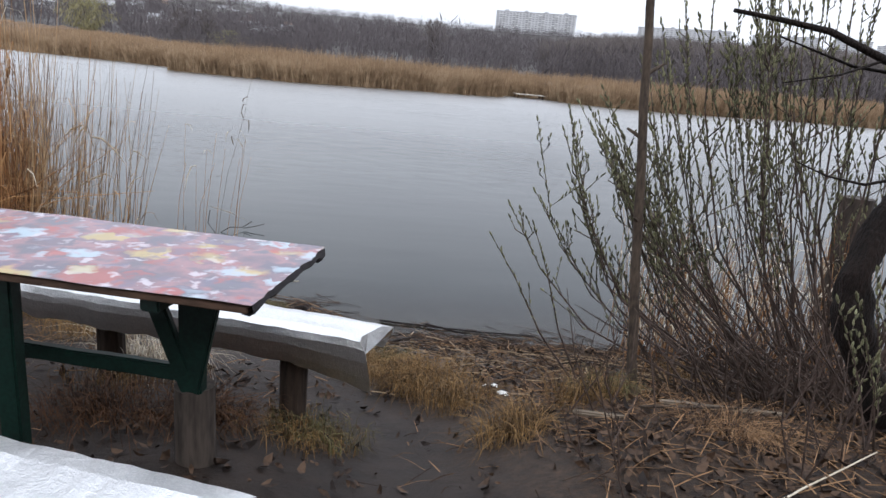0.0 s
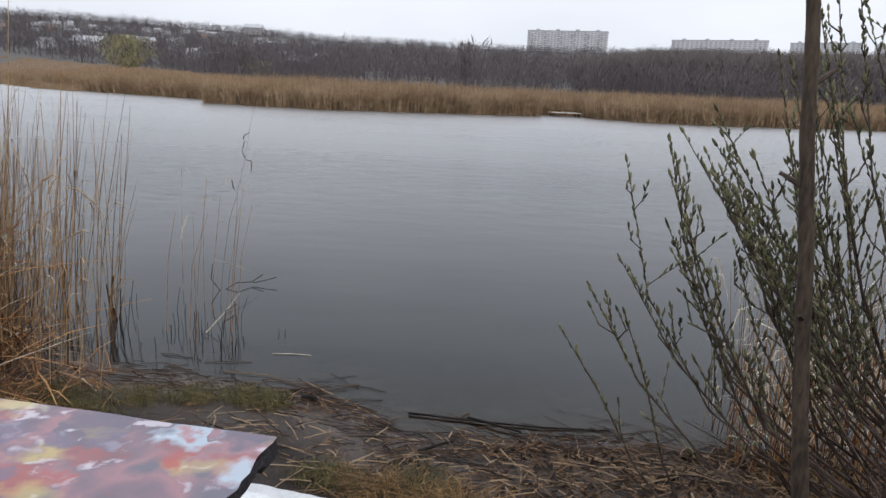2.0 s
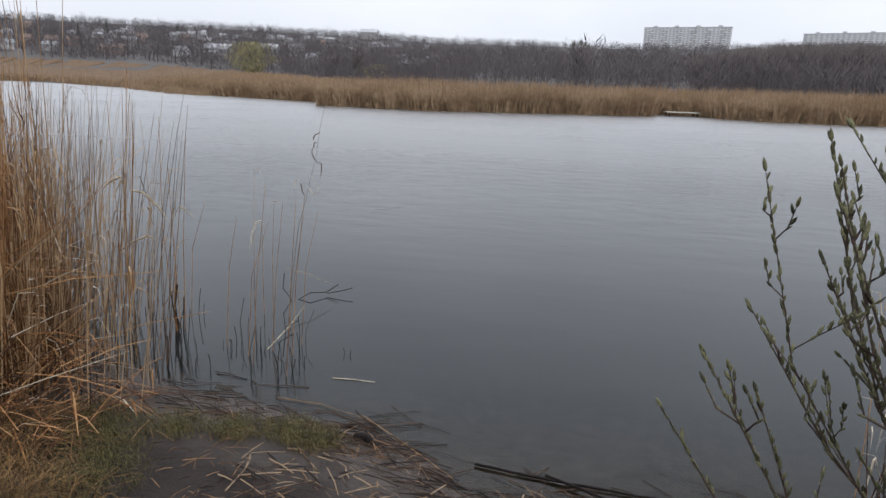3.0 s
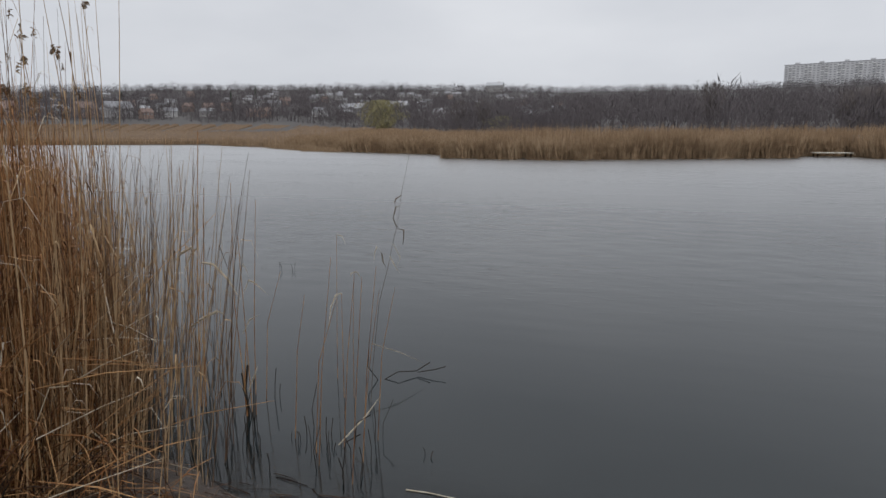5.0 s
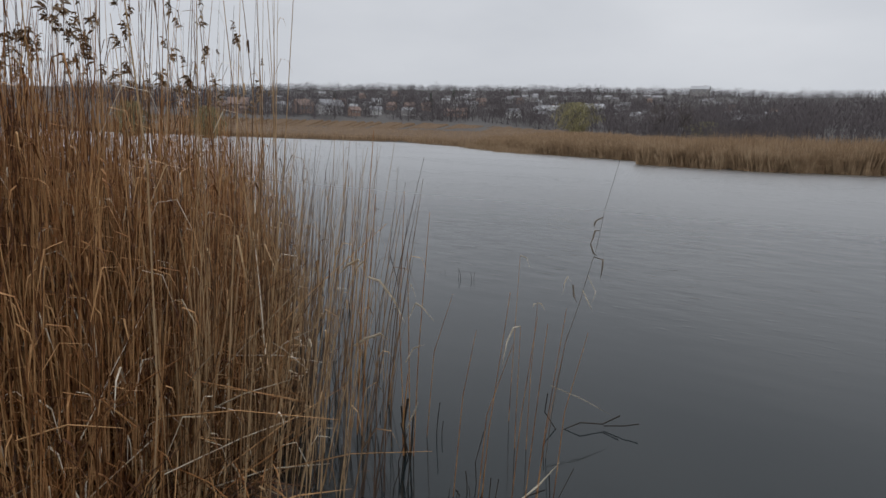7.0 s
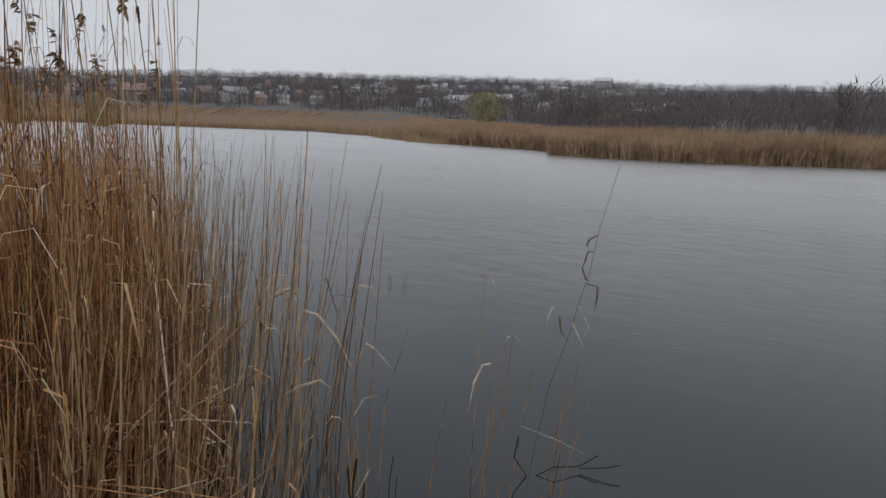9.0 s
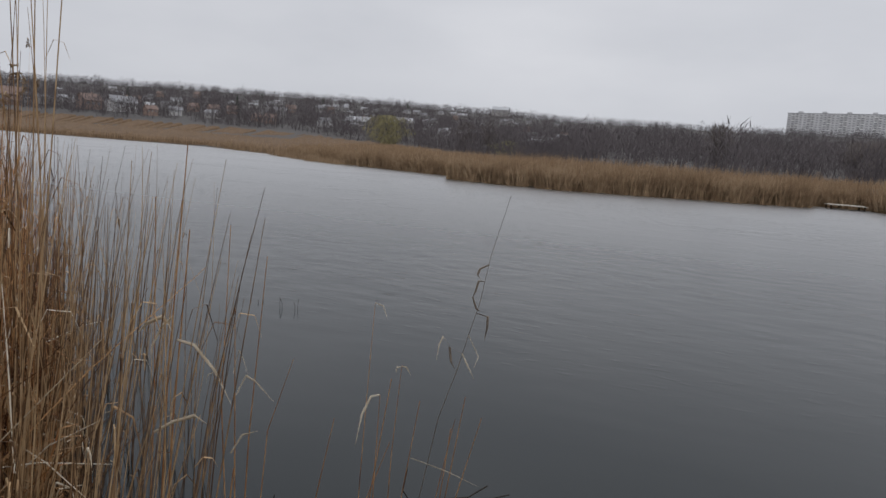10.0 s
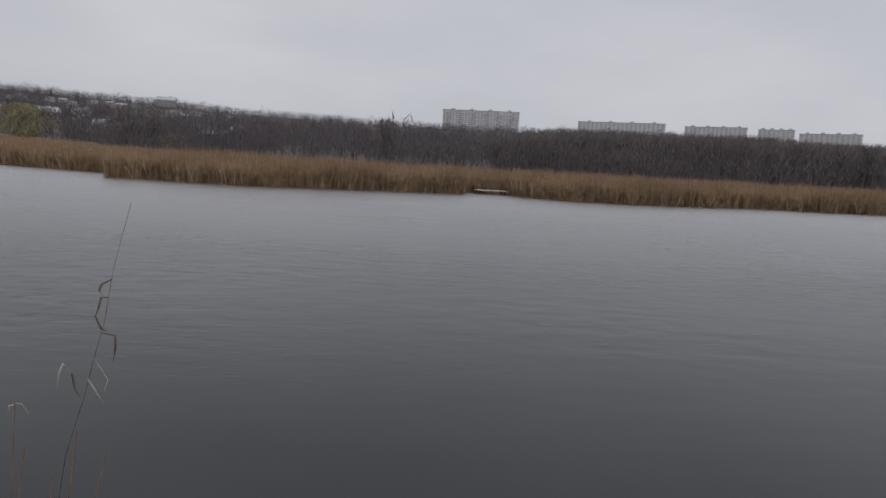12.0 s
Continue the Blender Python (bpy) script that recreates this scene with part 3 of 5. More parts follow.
def far_woods():
    slopes, grove = Build(), Build()
    for i in range(8500):
        turn = rng.uniform(-42, 66) if i < 7600 else rng.uniform(9, 64)
        r = 122 + rng.random() ** 0.9 * (740 if i < 7600 else 330)
        x, y = -math.sin(radians(turn)) * r, math.cos(radians(turn)) * r
        if y - interp(FAR_SHORE, x) < belt_depth(x) + 5:
            continue
        if 11 < turn < 61 and 150 < r < 520 and noise.noise((x * 0.035, y * 0.035, 6)) > 0.0 and i % 3:
            continue  # yards and gardens between the houses
        h = rng.uniform(4.5, 9.0) * (0.82 if r < 260 and turn > 11 else 1.0) * (1.35 if rng.random() < 0.06 else 1.0)
        bare_crown(slopes, x, y, land(x, y) - 0.3, h, h * rng.uniform(0.85, 1.25), 95 if r < 420 else 65, i)
    for i in range(520):
        turn = rng.uniform(-40, -9)
        r = rng.uniform(165, 235)
        x, y = -math.sin(radians(turn)) * r, math.cos(radians(turn)) * r
        edge = min(1, (-9 - turn) / 5) * (1 - 0.35 * min(1, max(0, (-30 - turn) / 4)))
        z = land(x, y)
        h = (2 + r * 0.0715 - z) * (0.72 + 0.28 * edge) * rng.uniform(0.86, 1.03)
        bare_crown(grove, x, y, z - 0.3, h, h * rng.uniform(0.35, 0.55), 270, 9000 + i)
    for i in range(620):  # scrub between the reeds and the houses
        turn = rng.uniform(11, 64)
        r = rng.uniform(100, 185)
        x, y = -math.sin(radians(turn)) * r, math.cos(radians(turn)) * r
        if y - interp(FAR_SHORE, x) < belt_depth(x) + 3 + 4 * noise.noise((turn * 0.4, 0, 0)):
            continue
        h = min(0.034 * r, rng.uniform(2.2, 4.6) * (1.15 + 0.5 * noise.noise((turn * 0.3, 3, 0))))
        bare_crown(slopes, x, y, land(x, y) - 0.3, h, h * rng.uniform(0.8, 1.3), 110, 31000 + i)
    # unseen trees added behind the camera, so the foil skirts reflect dark
    bank = Build()
    for i in range(420):
        x, y = rng.uniform(-45, 45), rng.uniform(-34, -9)
        h = rng.uniform(5, 9)
        bare_crown(bank, x, y, land(x, y) - 0.2, h, h * rng.uniform(0.5, 0.8), 90, 20000 + i)
    tagged(new("unseen_bank_woods", bank.mesh("unseen_bank_woods", M["grove_far"])), "unseen leafless woods added behind the camera to darken reflections", "woods", kind="stuff")
    tagged(new("hillside_woods", slopes.mesh("hillside_woods", M["wood_far"])), "leafless grey-brown woods covering the far hillside", "woods", kind="stuff")
    tagged(new("bare_grove", grove.mesh("bare_grove", M["grove_far"])), "dense grove of tall leafless trees behind the reeds", "woods", kind="stuff")


far_woods()


def place(turn, r, lift=0.0):
    x, y = -math.sin(radians(turn)) * r, math.cos(radians(turn)) * r
    return x, y, land(x, y) + lift


def far_tree(name, label, turn, r, h, w, material, twigs, seed, droop=False):
    """A single tree far off, trunk and crown."""
    x, y, z = place(turn, r)
    t = thing(name, pose(x, y, z), label, "tree")
    g = np.random.default_rng(seed)
    wood, crown = Build(), Build()
    wood.tube([(0, 0, -0.3), (0.02 * h, 0, h * 0.3), (0, 0.02 * h, h * 0.6)], [0.035 * h, 0.025 * h, 0.012 * h], 6)
    for _ in range(14):
        a, t0 = g.uniform(0, 2 * math.pi), g.uniform(0.2, 0.55)
        e = (math.cos(a) * w * 0.4, math.sin(a) * w * 0.4, h * g.uniform(0.6, 0.92))
        wood.tube([(0, 0, h * t0), (e[0] * 0.5, e[1] * 0.5, h * t0 + (e[2] - h * t0) * 0.6), e], [0.012 * h, 0.008 * h, 0.003 * h], 4, False)
    for _ in range(twigs):
        a, u, v = g.uniform(0, 2 * math.pi), g.random() ** 0.5, g.uniform(-1.15 if droop else -0.8, 1)
        s = w * 0.5 * math.sqrt(max(0.12, 1 - v * v * 0.9)) * u * (0.85 + 0.75 * noise.noise((math.cos(a) * 2, math.sin(a) * 2, v * 2 + seed)))
        p = Vector((math.cos(a) * s, math.sin(a) * s, h * (0.58 + 0.4 * v)))
        ln = h * g.uniform(0.06, 0.14)
        d = Vector((math.cos(a) * 0.4, math.sin(a) * 0.4, -1 if droop else 0.9)).normalized() * ln
        q = g.uniform(0.004, 0.011) * h
        c = g.uniform(0, math.pi)
        sd = Vector((math.cos(c), math.sin(c), 0)) * q
        crown.add([p - sd, p + sd, p + d], [(0, 1, 2)])
    part("trunk", wood, M["trunk_far"], t)
    part("crown", crown, material, t)
    return t


far_tree("willow_tree", "budding yellow-green willow before the hillside houses", 25.9, 150, 7.0, 10.5, M["willow_far"], 2600, 1, True)
far_tree("willow_tree", "low yellow-green willow at the edge of the reeds", 16.0, 140, 3.6, 7.5, M["willow_far"], 1500, 2, True)
far_tree("willow_tree", "yellow-green willow half hidden behind tall reeds", 55.5, 165, 8.5, 9, M["willow_far"], 2200, 3, True)
far_tree("willow_tree", "pale green willow behind the far reeds", 61.0, 165, 9.0, 9, M["willow_far"], 2200, 4, True)
far_tree("bare_tree", "tall leafless tree with mistletoe clumps above the woods", -0.2, 150, 9.3, 7.0, M["grove_far"], 800, 5)
far_tree("bare_tree", "leafless tree with a dark nest before the woods", -9.2, 150, 7.4, 5.5, M["grove_far"], 400, 6)
far_tree("bare_tree", "leafless tree near the hillside houses", 19.5, 145, 6.5, 5, M["grove_far"], 500, 7)
far_tree("bare_tree", "leafless tree near the hillside houses", 17.6, 148, 6.8, 5, M["grove_far"], 500, 8)
for turn, r, h in ((38.1, 330, 9), (36.3, 520, 10), (24.6, 560, 9), (31.5, 540, 8), (46.0, 380, 9)):
    t = thing("conifer", pose(*place(turn, r)), "dark evergreen tree on the hillside", "tree", "hillside conifers")
    b = Build()
    for _ in range(260):
        v = rng.random()
        a = rng.uniform(0, 2 * math.pi)
        s = (1 - v) * h * 0.2
        p = Vector((math.cos(a) * s, math.sin(a) * s, h * (0.1 + 0.88 * v)))
        b.add([p - Vector((0, 0, 0.5)), p + Vector((math.sin(a) * 0.3, -math.cos(a) * 0.3, -0.1)), p * 0.96 + Vector((0, 0, 0.5))], [(0, 1, 2)])
    part("crown", b, M["conifer"], t)
    b = Build()
    b.tube([(0, 0, -0.3), (0, 0, h * 0.8)], [0.2, 0.05], 5)
    part("trunk", b, M["trunk_far"], t)


def house(wall, roof, w, d, h, rise, label):
    """A small village house: walls, gabled roof with eaves, windows, chimney."""
    t = thing("house", Matrix(), label, "house", "hillside houses")
    b = Build()
    b.add([(-w / 2, -d / 2, -2), (w / 2, -d / 2, -2), (w / 2, d / 2, -2), (-w / 2, d / 2, -2), (-w / 2, -d / 2, h), (w / 2, -d / 2, h), (w / 2, d / 2, h), (-w / 2, d / 2, h), (-w / 2, 0, h + rise), (w / 2, 0, h + rise)],
          [(0, 1, 5, 4), (2, 3, 7, 6), (1, 2, 6, 9, 5), (3, 0, 4, 8, 7)])
    part("wall", b, M[wall], t)
    b = Build()
    o, e = 0.5, 0.25
    for s in (-1, 1):
        y = s * (d / 2 + o)
        zl = h - o * rise / (d / 2)
        b.add([(-w / 2 - o, y, zl), (w / 2 + o, y, zl), (w / 2 + o, 0, h + rise), (-w / 2 - o, 0, h + rise),
               (-w / 2 - o, y, zl + e), (w / 2 + o, y, zl + e), (w / 2 + o, 0, h + rise + e), (-w / 2 - o, 0, h + rise + e)],
              [(4, 5, 6, 7), (0, 3, 2, 1), (0, 1, 5, 4), (1, 2, 6, 5), (3, 0, 4, 7)])
    r = part("roof", b, M[roof], t)
    b = Build()
    b.box((0.6, 0.6, 1.6), pose(w * 0.22, d * 0.15, h + rise))
    part("chimney", b, M["house_brick"], r)
    for k in range(3):
        b = Build()
        b.box((w * 0.15, 0.12, h * 0.38), pose(-w / 2 + w * (0.2 + 0.3 * k), -d / 2 - 0.03, h * 0.55))
        part("window", b, M["pane_hazed"], t)
    return t


HOUSES = [house("house_white", "roof_grey", 10, 8, 3.2, 2.6, "white-walled hillside house with a grey gabled roof"),
          house("house_brick", "roof_brown", 9, 8, 3.4, 3.0, "brick hillside house with a brown gabled roof"),
          house("house_wall", "roof_light", 12, 8, 3.0, 2.2, "pale hillside house with a light metal roof"),
          house("house_wall", "roof_grey", 11, 9, 5.4, 2.4, "two-storey pale house with a grey roof"),
          house("house_white", "roof_light", 9, 7, 3.0, 3.2, "white hillside house with a steep light roof")]
spots = [(16.9, 640, 2, 1.25), (25.0, 330, 2, 0.9), (46.3, 300, 0, 0.9), (48.5, 310, 1, 0.8), (59.0, 290, 2, 0.9), (60.5, 300, 3, 0.9), (53.5, 310, 1, 0.9), (28.5, 280, 2, 0.8)]
g = np.random.default_rng(5)
for _ in range(105):
    spots.append((g.uniform(11.5, 60), 250 + 330 * g.random(), int(g.integers(0, 5)), g.uniform(0.34, 0.52)))
for _ in range(3):
    spots.append((g.uniform(-36, -33), g.uniform(500, 700), int(g.integers(0, 5)), 0.9))
for i, (turn, r, kind_i, s) in enumerate(spots):
    x, y, z = place(turn, r)
    if y - interp(FAR_SHORE, x) < belt_depth(x) + 14:
        continue
    m = pose(x, y, z + (2.2 if i == 0 else 0.8), 0, 0, turn + g.uniform(-35, 35)) @ Matrix.Scale(s, 4)
    ob = copy_thing(HOUSES[kind_i], m)
    ob.scale = (s, s, s)
for h0, (turn, r) in zip(HOUSES, ((22.4, 420), (34.0, 400), (20.0, 560), (30.6, 620), (42.6, 380))):
    h0.matrix_world = pose(*place(turn, r, 0.6), 0, 0, turn) @ Matrix.Scale(0.6, 4)


def apartment_block(left, right, r, top, storeys, label, bays, gables=True):
    """A panel block seen between two bearings, its roof at a given height."""
    a, b = Vector(place(left, r[0])), Vector(place(right, r[1]))
    a.z = b.z = 0
    w = (b - a).length
    h = storeys * 2.9 + 1.2
    ang = math.degrees(math.atan2(b.y - a.y, b.x - a.x))
    t = thing("apartment_block", pose((a.x + b.x) / 2, (a.y + b.y) / 2, top - h, 0, 0, ang), label, "building")
    body = Build()
    body.box((w, 13, h + 40), pose(0, 6.5, h / 2 - 20))
    part("wall", body, M["panel"], t)
    roof = Build()
    roof.box((w + 0.6, 13.6, 0.7), pose(0, 6.5, h + 0.35))
    rf = part("roof", roof, M["roof_grey"], t)
    for k in range(4):
        c = Build()
        c.box((5, 5, 2.4), pose(-w / 2 + w * (k + 0.5) / 4, 6.5, h + 1.9))
        part("lift_house", c, M["panel"], rf)
    for s in range(storeys):
        for k in range(bays):
            x = -w / 2 + w * (k + 0.5) / bays
            z = s * 2.9 + 1.9
            if k % 4 in (1, 2) and gables:
                c = Build()
                c.box((w / bays * 0.86, 1.2, 1.25), pose(x, -0.6, z - 0.6))
                part("balcony", c, M["balcony_white"] if (k * 7 + s * 3) % 5 < 2 else M["panel"], t)
                z += 0.75
            c = Build()
            c.box((w / bays * 0.55, 0.12, 1.25), pose(x, -0.05, z))
            part("window", c, M["pane_hazed"], t)
    return t


apartment_block(4.905 * -1, -11.2, (984, 968), 86.5, 9, "nine-storey pale panel apartment block on the ridge", 24)
apartment_block(-16.1, -22.9, (1120, 1100), 90, 5, "long grey panel block rising behind the trees", 20, False)
apartment_block(-24.4, -28.9, (1130, 1120), 89.5, 4, "distant grey panel block behind the trees", 14, False)
apartment_block(-29.7, -32.2, (1080, 1080), 84.5, 5, "short distant panel block behind the trees", 8, False)
apartment_block(-32.5, -36.5, (1150, 1140), 85, 5, "hazy grey panel block at the ridge's end", 12, False)


def landing():
    """A small pale wooden landing in a gap of the far reeds."""
    t = thing("wooden_landing", pose(9.9, 65.8, 0, 0, 0, 4), "small pale wooden landing in a gap of the far reeds", "landing")
    for k in range(7):
        b = Build()
        b.box((0.36, 2.0, 0.05), pose(-1.2 + 0.4 * k, 0, 0.36))
        part("board", b, M["pale_board"], t)
    for x in (-1.2, 1.2):
        for y in (-0.8, 0.8):
            b = Build()
            b.tube([(x, y, -1.0), (x, y, 0.34)], 0.06, 8)
            part("post", b, M["dark_post"], t)


landing()


# ---- the picnic table and its benches ----
def rough_box(size, m, seed, cuts=6, amount=0.006, bevel=0.006):
    """A board or beam with softened, slightly uneven edges."""
    bm = bmesh.new()
    bmesh.ops.create_cube(bm, size=1)
    bmesh.ops.scale(bm, vec=size, verts=bm.verts)
    bmesh.ops.bevel(bm, geom=bm.edges[:], offset=bevel, segments=2, affect="EDGES")
    long_axis = max(range(3), key=lambda i: size[i])
    for k in range(1, cuts):
        co, no = Vector((0, 0, 0)), Vector((0, 0, 0))
        co[long_axis], no[long_axis] = size[long_axis] * (k / cuts - 0.5), 1
        bmesh.ops.bisect_plane(bm, geom=bm.verts[:] + bm.edges[:] + bm.faces[:], plane_co=co, plane_no=no)
    for v in bm.verts:
        v.co += Vector([noise.noise((v.co * 6 + Vector((seed, i * 9, 0)))) * amount for i in range(3)])
    bmesh.ops.transform(bm, matrix=m, verts=bm.verts)
    return bm


def log_post(height, radius, seed, sides=14):
    """An upright log with an uneven round."""
    b = Build()
    rings = 7
    verts, faces = [], []
    for i in range(rings):
        z = -0.15 + (height + 0.15) * i / (rings - 1)
        for s in range(sides):
            a = 2 * math.pi * s / sides
            r = radius * (1 + 0.10 * noise.noise((math.cos(a) * 1.5, math.sin(a) * 1.5, z * 2 + seed)) + 0.04 * noise.noise((math.cos(a) * 5, math.sin(a) * 5, seed)))
            verts.append((math.cos(a) * r, math.sin(a) * r, z))
    for i in range(rings - 1):
        for s in range(sides):
            t = (s + 1) % sides
            faces.append((i * sides + s, i * sides + t, (i + 1) * sides + t, (i + 1) * sides + s))
    faces.append(tuple((rings - 1) * sides + s for s in range(sides)))
    b.add(verts, faces)
    return b


TABLE_TURN = -9.0
TABLE = pose(-0.111, 1.12, 0, 0, 0, TABLE_TURN)  # middle of the end that stands free
LONG, WIDE, TOP = 1.75, 0.64, 1.33


def picnic_table():
    t = thing("picnic_table", TABLE, "weathered picnic table with a printed oilcloth top and green-painted braces", "table")
    top = part("tabletop", rough_box((LONG, WIDE, 0.022), pose(-LONG / 2, 0, TOP - 0.016), 1, 8, 0.002, 0.003), M["edge_board"], t)
    # the oilcloth lies over the boards, its free end ragged
    bm = bmesh.new()
    nx, ny = 60, 26
    grid = {}
    for i in range(nx + 1):
        for j in range(ny + 1):
            x, y = -LONG + (LONG + 0.012) * i / nx, -WIDE / 2 - 0.006 + (WIDE + 0.012) * j / ny
            if i == nx:
                x += 0.010 * noise.noise((y * 9, 0, 4)) + 0.006 * noise.noise((y * 31, 0, 4))
            z = TOP + 0.002 + 0.0035 * noise.noise((x * 5, y * 5, 0)) + 0.0015 * noise.noise((x * 14, y * 14, 2))
            grid[i, j] = bm.verts.new((x, y, z))
    for i in range(nx):
        for j in range(ny):
            bm.faces.new((grid[i, j], grid[i + 1, j], grid[i + 1, j + 1], grid[i, j + 1]))
    part("oilcloth", bm, M["oilcloth"], t, "blotchy red, blue, lilac and yellow printed oilcloth", smooth=True)
    # ragged dark edge where the backing hangs down at the free end
    b = Build()
    n = 40
    verts, faces = [], []
    for j in range(n + 1):
        y = -WIDE / 2 + WIDE * j / n
        drop = 0.030 + 0.008 * noise.noise((y * 12, 3, 0)) + 0.006 * noise.noise((y * 40, 1, 0)) + (0.012 if j > n - 4 else 0)
        x = 0.010 + 0.008 * noise.noise((y * 9, 0, 4))
        verts += [(x + 0.002, y, TOP + 0.001), (x + 0.006, y, TOP - drop * 0.6), (x - 0.004, y, TOP - drop), (x - 0.03, y, TOP - drop * 0.9)]
        if j:
            k = 4 * j
            faces += [(k - 4, k, k + 1, k - 3), (k - 3, k + 1, k + 2, k - 2), (k - 2, k + 2, k + 3, k - 1)]
    b.add(verts, faces)
    part("ragged_edge", b, M["black_edge"], top, "ragged dark edge of the top")
    for k, x in enumerate((-0.31, -0.84)):
        gz = land(*(TABLE @ Vector((x, 0, 0))).xy)
        if not k:
            ob = part("post", log_post(0.29, 0.067, 5), M["post"], t, "bare grey log post")
            ob.location = (x, -0.02, gz)
        up = TOP - 0.03
        part("upright", rough_box((0.075, 0.05, up - gz - (0.0 if k else 0.28)), pose(x + 0.01, -0.05 - 0.15 * k, (up + gz + (0.0 if k else 0.28)) / 2), 7 + k, 5, 0.004), M["green_paint"], t)
        if k:
            continue
        for s, reach in ((-1, 0.155), (1, 0.085)):
            foot, head = Vector((x + 0.01, -0.055, gz + 0.29)), Vector((x + s * reach + 0.01, -0.075, up - 0.01))
            mid, d = (foot + head) / 2, head - foot
            ang = math.degrees(math.atan2(d.x, d.z))
            part("brace", rough_box((0.06, 0.03, d.length), pose(*mid, 0, ang, 0), 11 + k + s, 5, 0.003), M["green_paint"], t)
        part("cross_bearer", rough_box((0.06, WIDE - 0.08, 0.05), pose(x, 0, TOP - 0.055), 17 + k, 4, 0.003), M["green_paint"], t)
    gz = land(*(TABLE @ Vector((-0.8, 0, 0))).xy)
    part("stretcher", rough_box((0.62, 0.035, 0.055), pose(-0.61, -0.055, gz + 0.36), 21, 6, 0.004), M["green_paint"], t)


picnic_table()


def foil_bench(end_mid, turn, length, width, top, skirt, label, seed):
    """A plank wrapped in crumpled silver foil, on log posts. It runs off from its free end."""
    m = pose(end_mid[0], end_mid[1], 0, 0, 0, turn)
    t = thing("foil_bench", m, label, "bench")
    prof = [(-0.42, -skirt, 0), (-0.475, -skirt * 0.72, 0), (-0.512, -skirt * 0.4, 0), (-0.50, -0.028, 0), (-0.455, 0.0, 0), (-0.25, 0.012, 0), (0.0, 0.008, 0), (0.25, 0.012, 0), (0.47, 0.0, 0), (0.50, -0.03, 0), (0.50, -skirt * 0.7, 0)]
    bm = bmesh.new()
    n = 70
    rows = []
    for i in range(n + 1):
        x = -length * i / n
        row = []
        for j, (py, pz, _) in enumerate(prof):
            y, z = py * width, top + pz
            if j < 3:
                z += (1, 0.9, 0.5)[j] * (0.05 * noise.noise((x * 3.2, 0, seed)) + (0.015 - 0.05 * max(0, 1 + x * 3)) + 0.012 * noise.noise((x * 11, 0, seed)))
            y += 0.008 * noise.noise((x * 8, py * 5, seed + 2))
            z += 0.006 * noise.noise((x * 7, py * 9, seed + 5)) + 0.0045 * noise.noise((x * 22, py * 25, seed))
            xx = x
            if i < 6:  # the folded end: the back corner drawn out to a tip, a notch, the skirt standing past it
                f = (6 - i) / 6
                xx += f * (0.085, 0.08, 0.07, 0.055, 0.03, 0.02, 0.035, 0.07, 0.11, 0.10, 0.07)[j]
                z -= f * f * (0.03, 0.02, 0.012, 0.012, 0.006, 0.014, 0.012, 0.004, 0.01, 0.02, 0.0)[j]
            row.append(bm.verts.new((xx, y, z)))
        rows.append(row)
    for i in range(n):
        for j in range(len(prof) - 1):
            bm.faces.new((rows[i][j], rows[i + 1][j], rows[i + 1][j + 1], rows[i][j + 1]))
    # the end flap, tucked in with a crease
    top_row = rows[0][3:10]
    tip = bm.verts.new((0.07, 0.10 * width, top - 0.055))
    low = bm.verts.new((0.045, -0.28 * width, top - 0.075))
    for a, c in zip(top_row[:3], top_row[1:4]):
        bm.faces.new((a, c, low))
    bm.faces.new((top_row[3], tip, low))
    for a, c in zip(top_row[3:], top_row[4:]):
        bm.faces.new((a, c, tip))
    for k in range(3):
        bm.faces.new((rows[0][k], rows[0][k + 1], low))
    bmesh.ops.recalc_face_normals(bm, faces=bm.faces)
    part("foil_cover", bm, M["foil"], t, "crumpled silver foil cover")
    part("plank", rough_box((length - 0.05, width * 0.88, 0.045), pose(-length / 2, 0, top - 0.032), seed, 6, 0.003), M["dark_post"], t)
    return t


far_bench = foil_bench((0.075, 1.775), -13.0, 1.75, 0.24, 0.885, 0.165, "plank bench wrapped in silver foil on dark log posts", 3)
for x in (-0.30, -1.22):
    p = far_bench.matrix_world @ Vector((x, 0.0, 0))
    gz = land(p.x, p.y)
    ob = part("post", log_post(0.83 - gz, 0.062, x), M["dark_post"], far_bench)
    ob.location = (x, 0.0, gz)
near_bench = foil_bench((-0.165, 0.265), -13.5, 1.75, 0.30, 1.054, 0.06, "foil-wrapped plank bench beside the picnic table", 8)
for x in (-0.35, -1.30):
    p = near_bench.matrix_world @ Vector((x, 0.0, 0))
    gz = land(p.x, p.y)
    ob = part("post", log_post(0.99 - gz, 0.06, x + 4), M["dark_post"], near_bench)
    ob.location = (x, 0.0, gz)


# ---- reeds at the near bank ----
EDGE = [Vector(p) for p in ((-2.48, 3.40, 0), (-2.66, 4.15, 0), (-3.02, 4.9, 0), (-3.82, 5.75, 0), (-5.8, 7.3, 0), (-9.7, 10.1, 0))]


def edge_point(u):
    """A point on the bed's water side, u from 0 to 5, and the way into the bed."""
    i = min(int(u), 4)
    a, b = EDGE[i], EDGE[i + 1]
    d = (b - a).normalized()
    return a + (b - a) * (u - i), Vector((-d.y, d.x, 0))


